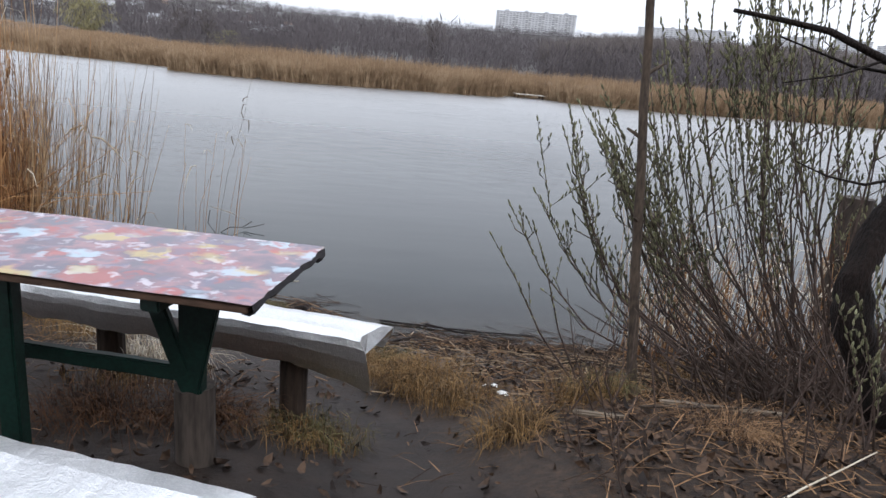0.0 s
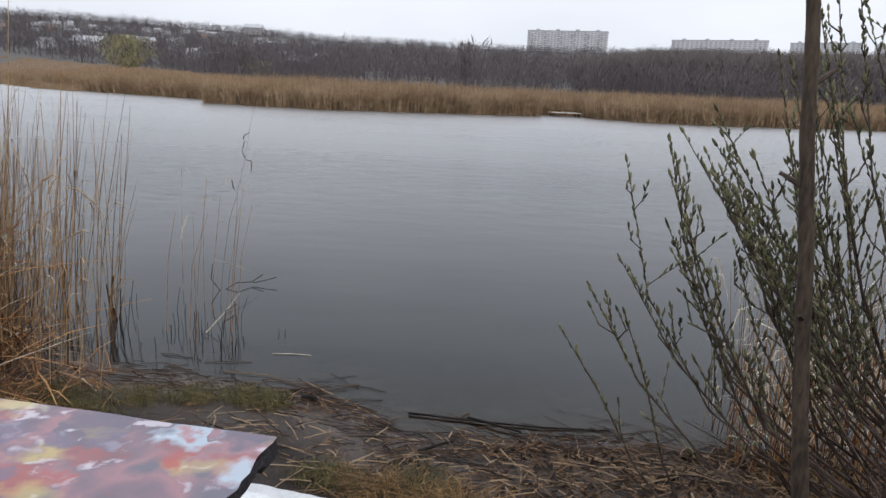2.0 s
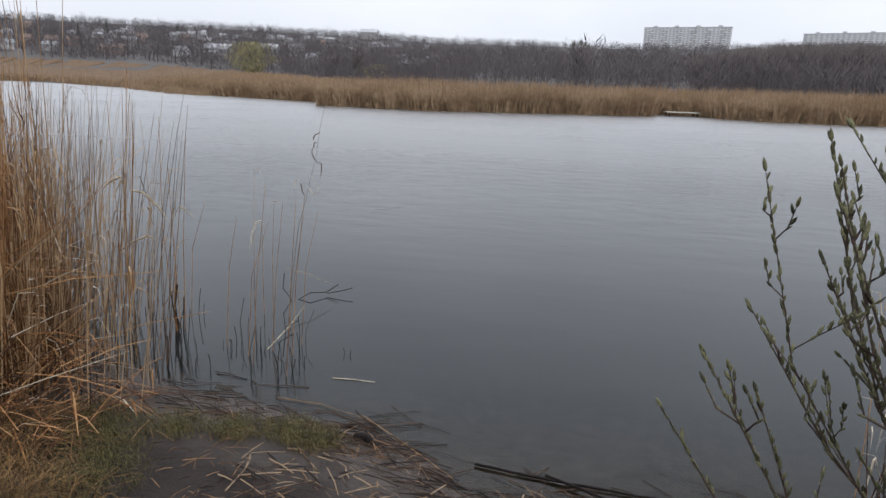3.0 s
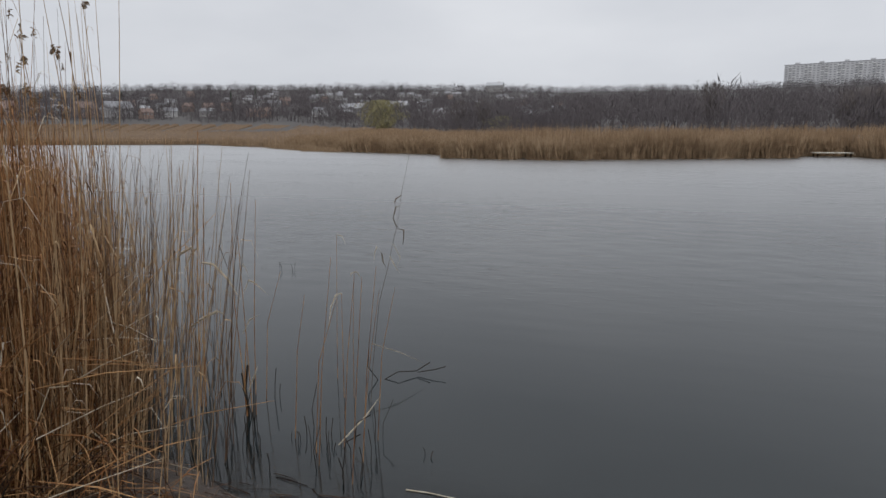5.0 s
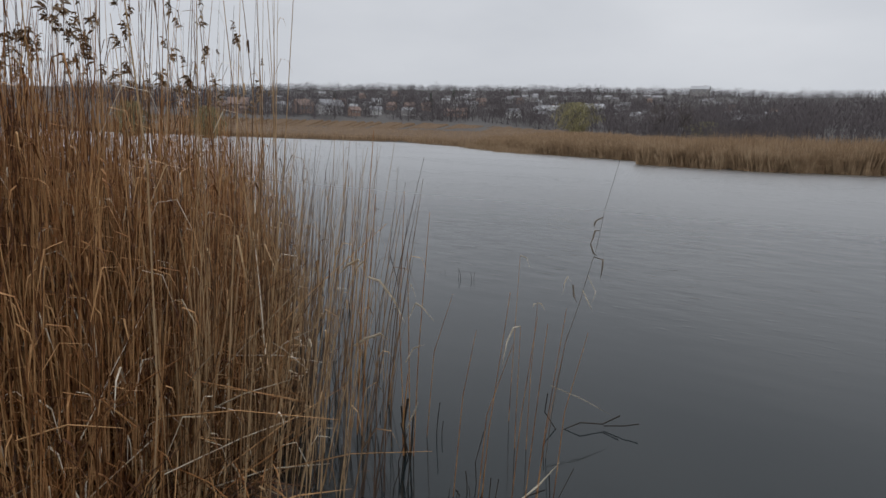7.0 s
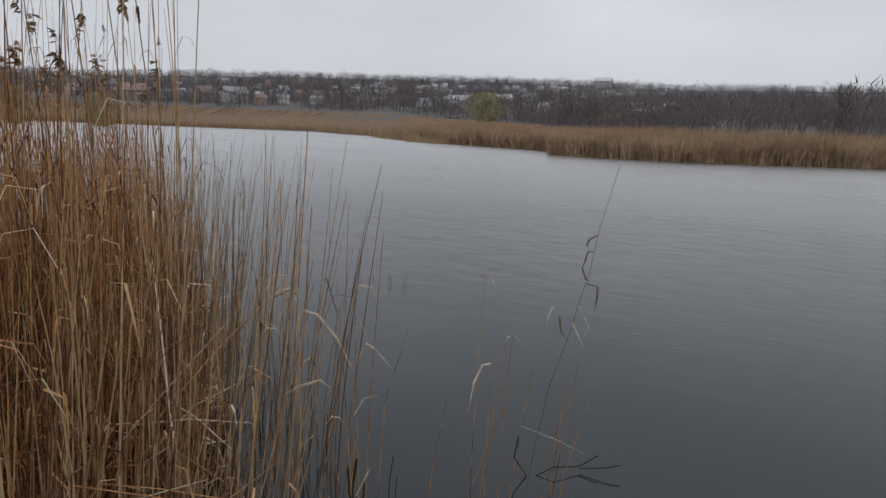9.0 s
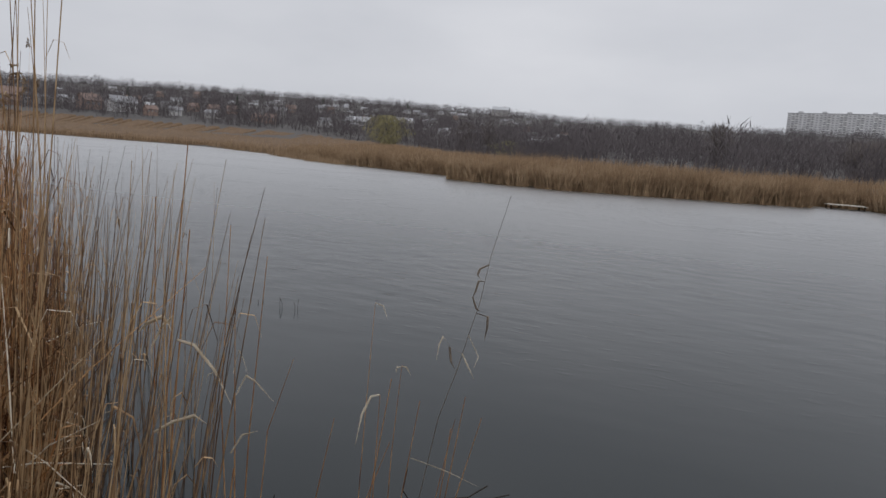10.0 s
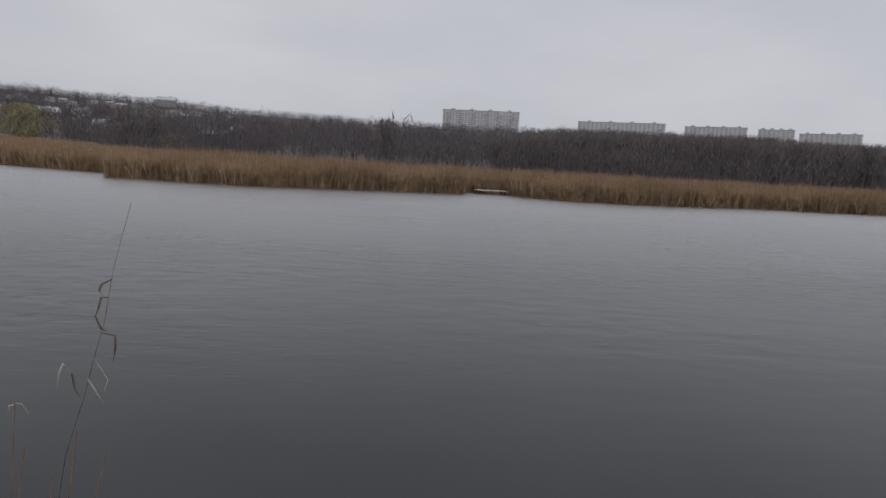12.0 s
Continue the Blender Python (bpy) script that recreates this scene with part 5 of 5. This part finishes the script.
def willow_bush():
    r = np.random.default_rng(41)
    bush = thing("willow_bush", Matrix(), "bare willow bush with green-grey catkins beside the water", "bush")
    envelope = [(0.6, 1.15), (0.78, 1.35), (0.9, 1.7), (1.25, 1.85), (1.5, 2.3), (2.0, 2.8), (3.2, 3.1)]
    tips = [(0.70, 2.74, 1.11), (0.92, 2.70, 1.20), (0.765, 2.61, 1.32), (0.882, 2.77, 1.76), (1.0, 2.61, 1.73), (1.093, 2.88, 1.77), (1.34, 2.6, 2.12), (1.33, 3.07, 1.86)]
    for x in list(np.linspace(1.05, 3.7, 58)):
        tips.append((x + r.normal(0, 0.08), r.uniform(2.55, 3.1) if x < 1.6 else r.uniform(2.05, 3.25), interp(envelope, x) * (r.uniform(0.72, 1.05) if x < 1.5 else r.uniform(0.8, 1.12))))
    for k, tip in enumerate(tips):
        tip = Vector(tip)
        if k < 2:
            base = Vector((1.24 + 0.04 * k, 2.72, 0.30))
            pts = [base, base.lerp(tip, 0.35) + Vector((-0.02, 0, -0.02)), base.lerp(tip, 0.7), tip]
            willow_branch(bush, r, pts, 0.007, 1, 0.2, 1.0, 0.3)
            continue
        bx = 2.3 + (tip.x - 0.7) * 0.27 + r.normal(0, 0.14)
        base = Vector((bx, 2.25 + r.uniform(-0.1, 0.6), 0))
        base.z = land(base.x, base.y) - 0.03
        d = tip - base
        sag = Vector((d.x * 0.2 + r.normal(0, 0.03), d.y * 0.1 + r.normal(0, 0.05), -0.09 * abs(d.x) - 0.12 * max(0, tip.z - 1.3)))
        pts = [base, base + d * 0.25 + sag * 0.7 + Vector((r.normal(0, 0.02), 0, 0)), base + d * 0.5 + sag, base + d * 0.75 + sag * 0.6 + Vector((r.normal(0, 0.02), 0, 0)), tip]
        willow_branch(bush, r, pts, r.uniform(0.005, 0.011), 10, 0.42)
    # long bowed branches that sweep out over the water
    for k in range(30):
        tip = Vector((r.uniform(1.1, 2.0), r.uniform(2.5, 3.05), 0))
        tip.z = interp(envelope, tip.x) * r.uniform(0.75, 1.04) + (0.3 * r.random() if k % 3 == 0 else 0)
        base = Vector((2.45 + r.normal(0.1, 0.16), 2.3 + r.uniform(-0.15, 0.4), 0))
        base.z = land(base.x, base.y) - 0.03
        d = tip - base
        sag = Vector((-0.06, 0, -0.10 - 0.05 * r.random()))
        willow_branch(bush, r, [base, base + d * 0.3 + sag * 0.8, base + d * 0.6 + sag, base + d * 0.82 + sag * 0.5, tip], r.uniform(0.004, 0.008), 11, 0.36, 0.9)
    # thin bare shoots before the bush
    for k in range(16):
        base = Vector((r.uniform(0.95, 2.1), r.uniform(0.75, 1.9), 0))
        base.z = land(base.x, base.y) - 0.02
        h = r.uniform(0.25, 0.62)
        b = Build()
        tip = base + Vector((r.normal(-0.05, 0.12), r.normal(0, 0.1), h))
        mid = base.lerp(tip, 0.5) + Vector((r.normal(0, 0.03), 0, 0))
        b.tube([base, mid, tip], [0.0036, 0.0028, 0.0012], 4, False)
        for _ in range(3):
            e = mid + Vector((r.normal(0, 0.07), r.normal(0, 0.06), r.uniform(0.08, 0.26)))
            b.tube([base.lerp(mid, r.uniform(0.5, 1)), e], [0.002, 0.001], 3, False)
        part("branch", b, M["twig"], bush)
    for k in range(7):
        base = Vector((r.uniform(2.0, 2.5), r.uniform(1.25, 1.6), 0))
        base.z = land(base.x, base.y) - 0.02
        tip = base + Vector((r.normal(-0.15, 0.15), r.normal(0, 0.1), r.uniform(0.35, 0.75)))
        willow_branch(bush, r, [base, base.lerp(tip, 0.5) + Vector((0.03, 0, 0)), tip], 0.005, 2, 0.2, 1.0, 0.4)
    # bare tangle low in the bush
    for k in range(105):
        base = Vector((r.uniform(1.75, 3.2), r.uniform(1.55, 3.0), 0))
        base.z = land(base.x, base.y) - 0.02
        a = r.uniform(0, 2 * math.pi)
        ln = r.uniform(0.35, 1.0)
        tip = base + Vector((math.cos(a) * ln * 0.6 - 0.15, math.sin(a) * ln * 0.35, ln * r.uniform(0.5, 1.0)))
        b = Build()
        mid = (base + tip) / 2 + Vector((r.normal(0, 0.04), r.normal(0, 0.04), 0.05))
        b.tube([base, mid, tip], [0.006, 0.0045, 0.002], 4, False)
        for _ in range(3):
            e = mid + Vector((r.normal(0, 0.18), r.normal(0, 0.12), r.uniform(0.0, 0.3)))
            b.tube([base.lerp(mid, r.uniform(0.4, 1)), e], [0.003, 0.0012], 3, False)
        part("branch", b, M["twig"], bush)


willow_bush()


def pole_tree():
    t = thing("sapling", Matrix(), "slim straight dead sapling trunk rising from the bank", "tree")
    g = land(1.41, 2.12)
    pts = [(1.412, 2.11, g - 0.15), (1.405, 2.15, g + 0.1), (1.37, 2.25, 1.1), (1.345, 2.31, 1.5), (1.32, 2.38, 1.9), (1.295, 2.45, 2.35), (1.25, 2.55, 3.3), (1.2, 2.6, 4.0)]
    b = Build()
    fine = []
    for i in range(len(pts) - 1):
        for k in range(4):
            p = Vector(pts[i]).lerp(Vector(pts[i + 1]), k / 4)
            fine.append(p + Vector((noise.noise(p * 5), noise.noise(p * 5 + Vector((9, 0, 0))), 0)) * 0.006)
    b.tube(fine, [0.026 * (1 - 0.3 * i / len(fine)) * (1 + 0.12 * noise.noise((i * 0.9, 0, 0))) for i in range(len(fine))], 10)
    part("trunk", b, M["bark"], t, smooth=True)
    for z, a, ln in ((2.05, 0.5, 0.12), (1.75, 2.6, 0.08), (1.35, 4.0, 0.06)):
        b = Build()
        x = interp([(0.5, 1.405), (1.1, 1.37), (1.9, 1.32), (2.35, 1.295)], z)
        p = Vector((x, interp([(0.5, 2.15), (1.1, 2.25), (1.9, 2.38), (2.35, 2.45)], z), z))
        b.tube([p, p + Vector((math.cos(a) * ln, math.sin(a) * ln, ln * 0.5))], [0.012, 0.006], 6)
        part("knot", b, M["bark"], t)


pole_tree()


def dark_tree():
    t = thing("leaning_tree", Matrix(), "dark crooked tree trunk leaning at the bank", "tree")
    pts = [(2.50, 1.7, land(2.50, 1.7) - 0.15), (2.34, 1.7, 0.74), (2.22, 1.7, 0.94), (2.125, 1.7, 1.12), (2.085, 1.7, 1.3), (2.15, 1.72, 1.5), (2.3, 1.74, 1.75), (2.45, 1.75, 2.1), (2.55, 1.8, 3.0), (2.6, 1.8, 4.2)]
    b = Build()
    fine, rad = [], []
    for i in range(len(pts) - 1):
        for k in range(4):
            p = Vector(pts[i]).lerp(Vector(pts[i + 1]), k / 4)
            fine.append(p)
            rad.append((0.082 - 0.022 * min(1, (i + k / 4) / 5)) * (1 + 0.22 * noise.noise(((i + k / 4) * 1.3, 2, 0)) + (0.05 if 2.5 < i + k / 4 < 3.6 else 0)))
    b.tube(fine, rad, 18)
    b.v = [tuple(Vector(p) + Vector((noise.noise(Vector(p) * 9), noise.noise(Vector(p) * 9 + Vector((7, 0, 0))), 0)) * 0.028 + Vector((noise.noise(Vector(p) * 26), noise.noise(Vector(p) * 26 + Vector((7, 0, 0))), 0)) * 0.012) for p in b.v]
    part("trunk", b, M["dark_bark"], t, smooth=True)
    limbs = [([(2.48, 1.75, 2.14), (2.25, 1.75, 2.11), (2.03, 1.75, 2.17), (1.79, 1.75, 2.255), (1.6, 1.75, 2.28), (1.41, 1.76, 2.30)], 0.022),
             ([(2.25, 1.75, 2.11), (1.95, 1.82, 2.14), (1.65, 1.85, 2.23)], 0.009), ([(2.03, 1.75, 2.17), (1.85, 1.72, 2.10), (1.62, 1.7, 2.05)], 0.006),
             ([(2.48, 1.76, 2.3), (2.35, 1.95, 2.75), (2.1, 2.1, 3.2)], 0.02), ([(2.3, 1.74, 1.75), (2.1, 1.8, 1.68), (1.95, 1.82, 1.70), (1.8, 1.8, 1.75)], 0.008)]
    for path, w in limbs:
        b = Build()
        n = len(path)
        b.tube(path, [w * (1 - 0.65 * i / (n - 1)) for i in range(n)], 8)
        part("limb", b, M["dark_bark"], t, smooth=True)


dark_tree()


# ---- litter, grass and driftwood ----
def tuft(name, label, x, y, radius, height, count, material, seed, flop=0.9):
    r = np.random.default_rng(seed)
    z = land(x, y)
    sway = r.uniform(0, 2 * math.pi)
    t = thing(name, pose(x, y, z), label, "grass")
    b = Build()
    for _ in range(int(count * 1.5)):
        a, s = r.uniform(0, 2 * math.pi), radius * 0.8 * r.random()
        p = Vector((math.cos(a) * s, math.sin(a) * s, 0))
        p.z = land(x + p.x, y + p.y) - z - 0.01
        c = sway + r.normal(0, 0.9) if r.random() < 0.6 else a + r.normal(0, 0.6)
        ln = height * r.uniform(0.5, 1.3)
        out = Vector((math.cos(c), math.sin(c), 0)) * ln * flop * r.uniform(0.3, 1.1)
        q = [p, p + out * 0.35 + Vector((0, 0, ln * 0.6)), p + out * 0.75 + Vector((0, 0, ln * 0.62)), p + out * 1.1 + Vector((0, 0, ln * r.uniform(0.05, 0.5)))]
        b.strip(q, [0.0022, 0.0026, 0.0019, 0.0005], (-math.sin(c), math.cos(c), 0))
    tagged(part("grass", b, material, t), kind="stuff")
    return t


tuft("grass_tussock", "tussock of dry orange grass beside the muddy path", 0.36, 2.72, 0.36, 0.22, 560, M["tussock"], 1)
tuft("grass_tussock", "tussock of dry orange grass beside the muddy path", 0.55, 2.38, 0.28, 0.16, 300, M["tussock"], 2)
tuft("grass_tussock", "tussock of dry orange grass beside the muddy path", 0.22, 3.0, 0.3, 0.14, 300, M["tussock"], 3)
tuft("grass_tussock", "dry grass tussock mixed with green blades", 1.12, 2.0, 0.22, 0.2, 220, M["tussock"], 4)
tuft("grass_tussock", "green grass tussock among dry litter", 1.24, 2.10, 0.2, 0.2, 170, M["green_grass"], 5)
tuft("grass_tussock", "green and brown grass tuft at the bench post", -0.06, 1.72, 0.3, 0.13, 240, M["green_grass"], 6)
tuft("grass_tussock", "dry grass tuft at the bench post", -0.16, 1.62, 0.34, 0.12, 220, M["tussock"], 7)
tuft("grass_tussock", "dry grass tuft under the bench", -1.0, 2.0, 0.4, 0.14, 160, M["tussock"], 8)
tuft("grass_tussock", "tuft of bleached grass behind the bench", -1.05, 2.35, 0.35, 0.25, 200, M["reed_pale"], 9, 1.2)
for k, (x, y, s, mat) in enumerate([(-0.85, 4.12, 0.2, "green_grass"), (-1.02, 4.18, 0.22, "green_grass"), (-1.3, 4.12, 0.2, "green_grass"), (-1.62, 4.05, 0.25, "green_grass"), (-1.9, 3.85, 0.3, "green_grass"),
                                    (-2.15, 4.0, 0.3, "green_grass"), (-1.75, 3.6, 0.3, "green_grass"), (-2.3, 3.6, 0.35, "tussock"), (-2.0, 3.4, 0.35, "tussock"), (-1.6, 3.35, 0.3, "green_grass"), (-2.8, 3.5, 0.45, "tussock"),
                                    (-1.7, 3.0, 0.35, "tussock"), (-0.3, 3.2, 0.22, "green_grass"), (0.0, 3.1, 0.28, "tussock"), (0.15, 3.3, 0.22, "green_grass"), (0.75, 1.7, 0.2, "tussock"), (1.6, 1.5, 0.25, "straw"), (2.2, 3.3, 0.4, "tussock"),
                                    (-0.9, 1.5, 0.3, "dark_leaf"), (-0.55, 1.55, 0.25, "dark_leaf")]):
    tuft("grass_tussock", "short green grass on the wet bank" if mat == "green_grass" else "low tuft of dry bank grass", x, y, s, 0.09 if mat == "green_grass" else 0.13, 380 if mat == "green_grass" else 330, M[mat], 60 + k, 0.9 if mat == "green_grass" else 1.7)


def litter():
    r = np.random.default_rng(77)
    straw, leaves, float_straw = Build(), Build(), Build()
    for i in range(13500):
        x, y = r.uniform(0.3, 4.6), r.uniform(0.2, 3.95)
        if i >= 9500:  # thinning out along the bank
            x, y = (4.6 + r.exponential(1.3), r.uniform(-2.5, 4.2)) if i % 2 else (r.uniform(0.8, 5.5), 0.2 - r.exponential(1.1))
        elif r.random() < 0.16:
            x, y = r.uniform(-3, 0.6), r.uniform(1.2, 4.3)
            if r.random() < 0.5 and y < 3.2:
                continue
        path_x = 0.72 - 0.16 * y
        if abs(x - path_x) < 0.35 and y < 3.0 and r.random() < 0.9:
            continue
        if x > path_x and x < path_x + 0.6 and r.random() < 0.4:
            continue
        z = land(x, y)
        if z < 0.0 or (y < 1.4 and r.random() < 0.3):
            continue
        a, ln = r.uniform(0, math.pi), r.uniform(0.03, 0.2) * (1.6 if r.random() < 0.08 else 1)
        d = Vector((math.cos(a), math.sin(a), 0)) * ln / 2
        c = Vector((x, y, z + r.uniform(0.003, 0.03)))
        tilt = Vector((0, 0, r.normal(0, 0.12) * ln))
        w = r.uniform(0.0008, 0.0026)
        straw.tube([c - d - tilt, c + Vector((0, 0, r.uniform(0, 0.012))), c + d + tilt], [w, w, w * 0.6], 3, False)
    for i in range(8600):
        x, y = r.uniform(0.5, 4.4), r.uniform(0.2, 3.8)
        if r.random() < 0.1:
            x, y = r.uniform(-2.0, 0.4), r.uniform(0.6, 2.6)
        path_x = 0.72 - 0.16 * y
        if abs(x - path_x) < 0.4 and r.random() < 0.85:
            continue
        z = land(x, y)
        s = r.uniform(0.012, 0.036)
        m = Matrix.Translation((x, y, z + r.uniform(0.004, 0.03))) @ Euler((r.normal(0, 0.5), r.normal(0, 0.5), r.uniform(0, 6.3))).to_matrix().to_4x4()
        k = r.uniform(0.1, 0.5) * s
        pts = [(-s, 0, k), (-s * 0.2, -s * 0.45, 0), (s * 0.6, -s * 0.3, k * 0.3), (s * 1.1, 0, k), (s * 0.6, s * 0.3, k * 0.4), (-s * 0.2, s * 0.45, 0.2 * k), (0, 0, -k * 0.3)]
        leaves.add([m @ Vector(p) for p in pts], [(0, 1, 6), (1, 2, 6), (2, 3, 6), (3, 4, 6), (4, 5, 6), (5, 0, 6)])
    for i in range(620):
        x = r.uniform(-0.5, 2.4) if r.random() < 0.75 else r.uniform(-2, -0.5)
        y = interp(NEAR_SHORE, x) + r.normal(-0.12, 0.16)
        z = max(0.004, land(x, y) + 0.008)
        a, ln = r.normal(-0.15, 0.5), r.uniform(0.05, 0.4)
        d = Vector((math.cos(a), math.sin(a), 0)) * ln / 2
        c = Vector((x, y, z))
        float_straw.tube([c - d, c + Vector((0, 0, 0.004)), c + d], r.uniform(0.0012, 0.0032), 3, False)
    debris = Build()
    for i in range(640):
        x = r.uniform(-0.4, 2.4) if i % 7 else r.uniform(-1.1, -0.4)
        y = 3.42 + 0.16 * noise.noise((x * 2, 0, 0)) + abs(r.normal(0, 0.2)) * r.choice((-1.6, 0.9)) + (0.22 if x < -0.3 else 0)
        z = land(x, y)
        if z < 0.005:
            continue
        a, ln = r.normal(-0.1, 0.75), r.uniform(0.04, 0.26)
        d = Vector((math.cos(a), math.sin(a), r.normal(0, 0.08))) * ln / 2
        c = Vector((x, y, z + r.uniform(0.004, 0.035)))
        w = r.uniform(0.0014, 0.0048)
        debris.tube([c - d, c + Vector((r.normal(0, 0.006), 0, 0.004)), c + d], [w, w, w * 0.8], 4)
    tagged(new("shore_debris", debris.mesh("shore_debris", M["broken_cane"])), "broken cane pieces heaped along the bank", "litter", kind="stuff")
    tagged(new("straw_litter", straw.mesh("straw_litter", M["straw"])), "broken dry stalks strewn over the bank", "litter", kind="stuff")
    tagged(new("dead_leaves", leaves.mesh("dead_leaves", M["dead_leaf"])), "curled brown dead leaves over the bank", "litter", kind="stuff")
    tagged(new("shore_wrack", float_straw.mesh("shore_wrack", M["dead_leaf"])), "brown reed scraps washed up along the waterline", "litter", kind="stuff")


litter()


def stick(name, label, pts, rad, material, sides=7):
    b = Build()
    n = len(pts)
    pts = [Vector(p) for p in pts]
    fine = []
    for i in range(n - 1):
        for k in range(4):
            p = pts[i].lerp(pts[i + 1], k / 4)
            fine.append(p + Vector((noise.noise(p * 7), noise.noise(p * 7 + Vector((5, 0, 0))), 0)) * rad * 0.7)
    fine.append(pts[-1])
    b.tube(fine, [rad * (1 - 0.5 * i / len(fine)) * (1 + 0.2 * noise.noise((i * 0.8, rad * 50, 0))) for i in range(len(fine))], sides)
    return tagged(new(name, b.mesh(name, material, True)), label, "stick")


def on_land(x, y, up=0.01):
    return (x, y, max(0.0, land(x, y)) + up)


stick("floating_branch", "dark wet branch floating at the water's edge", [(0.03, 4.15, 0.012), (0.46, 4.09, 0.012), (0.85, 4.06, 0.01), (1.28, 4.08, 0.005)], 0.0085, M["dark_bark"])
stick("floating_branch", "dark forked branch at the water's edge", [(0.40, 4.12, 0.02), (0.55, 4.05, 0.02), (0.72, 3.97, 0.02)], 0.0095, M["dark_bark"])
stick("floating_branch", "dark short log stranded on the mud", [on_land(0.12, 3.64, 0.02), on_land(0.24, 3.74, 0.02), on_land(0.34, 3.81, 0.02)], 0.012, M["dark_bark"])
stick("floating_branch", "dark clot of wet roots in shallow water", [(-0.66, 4.28, 0.01), (-0.58, 4.24, 0.04), (-0.5, 4.2, 0.01)], 0.03, M["dark_bark"])
stick("floating_cane", "brown cane lying across the shallow water", [(-0.70, 4.52, 0.01), (-0.4, 4.28, 0.012), (-0.06, 3.99, 0.012)], 0.0045, M["straw"])
stick("floating_cane", "brown cane lying across the shallow water", [(-1.3, 4.62, 0.008), (-1.0, 4.6, 0.01), (-0.7, 4.5, 0.01)], 0.0035, M["straw"])
stick("floating_cane", "bleached cane afloat on the water", [(-1.06, 4.99, 0.004), (-0.92, 5.0, 0.006), (-0.77, 5.0, 0.004)], 0.0045, M["reed_pale"])
stick("fallen_stick", "long pale stick lying over the leaf litter", [(1.17, 0.63, land(1.17, 0.63) + 0.012), (1.53, 0.87, land(1.53, 0.87) + 0.03), (1.98, 1.19, land(1.98, 1.19) + 0.06)], 0.0042, M["reed_pale"])
stick("fallen_stick", "brown twig lying on the bank", [on_land(0.9, 1.5), on_land(1.05, 1.35), on_land(1.3, 1.15)], 0.007, M["bark"])
stick("fallen_stick", "brown twig lying on the bank", [on_land(1.3, 1.7, 0.03), on_land(1.6, 1.75, 0.05), on_land(1.95, 1.9, 0.03)], 0.008, M["bark"])
for name, x, y, turn, ln, wd in (("plank", 1.74, 1.85, 1, 0.6, 0.035), ("plank", 1.10, 1.6, 2, 0.24, 0.03), ("plank", 1.62, 2.55, -20, 0.3, 0.03)):
    ob = part(name, rough_box((ln, wd, 0.018), Matrix(), x, 5, 0.004), M["plank"])
    ob.matrix_world = pose(x, y, land(x, y) + 0.03, 2, 3, turn)
    tagged(ob, "weathered grey board lying in the leaf litter", "plank")
for k, (x, y, s) in enumerate(((0.80, 2.68, 0.018), (0.83, 2.50, 0.024), (0.74, 2.72, 0.012))):
    bm = bmesh.new()
    bmesh.ops.create_icosphere(bm, subdivisions=2, radius=s)
    for v in bm.verts:
        v.co = Vector((v.co.x * 1.3, v.co.y, v.co.z * 0.35)) * (1 + 0.5 * noise.noise(v.co * 60 + Vector((k * 7, 0, 0))))
    ob = part("litter_scrap", bm, M["white"])
    ob.location = (x, y, land(x, y) + 0.012)
    tagged(ob, "crumpled white scrap of litter on the ground", "litter")

# a low clump of pale reeds behind the bush
r = np.random.default_rng(91)
stems, leaves = Build(), Build()
for _ in range(320):
    p = Vector((r.uniform(1.9, 3.6), 3.75 + r.normal(0.1, 0.22), 0.0))
    p.z = max(-0.05, land(p.x, p.y) - 0.02)
    reed_stem(stems, leaves, r, p, r.uniform(0.5, 1.25), (r.normal(0, 0.1), r.normal(0, 0.1)), 2, 0.003)
bed = thing("reed_clump", Matrix(), "low clump of pale dry reeds behind the willow bush", "reeds", kind="stuff")
part("canes", stems, M["reed"], bed)
part("leaves", leaves, M["reed_pale"], bed)

ob = part("stump", log_post(1.33 - land(3.55, 4.0), 0.115, 31, 16), M["post"])
ob.location = (3.55, 4.0, land(3.55, 4.0))
tagged(ob, "weathered grey stump at the water behind the willow bush", "stump")
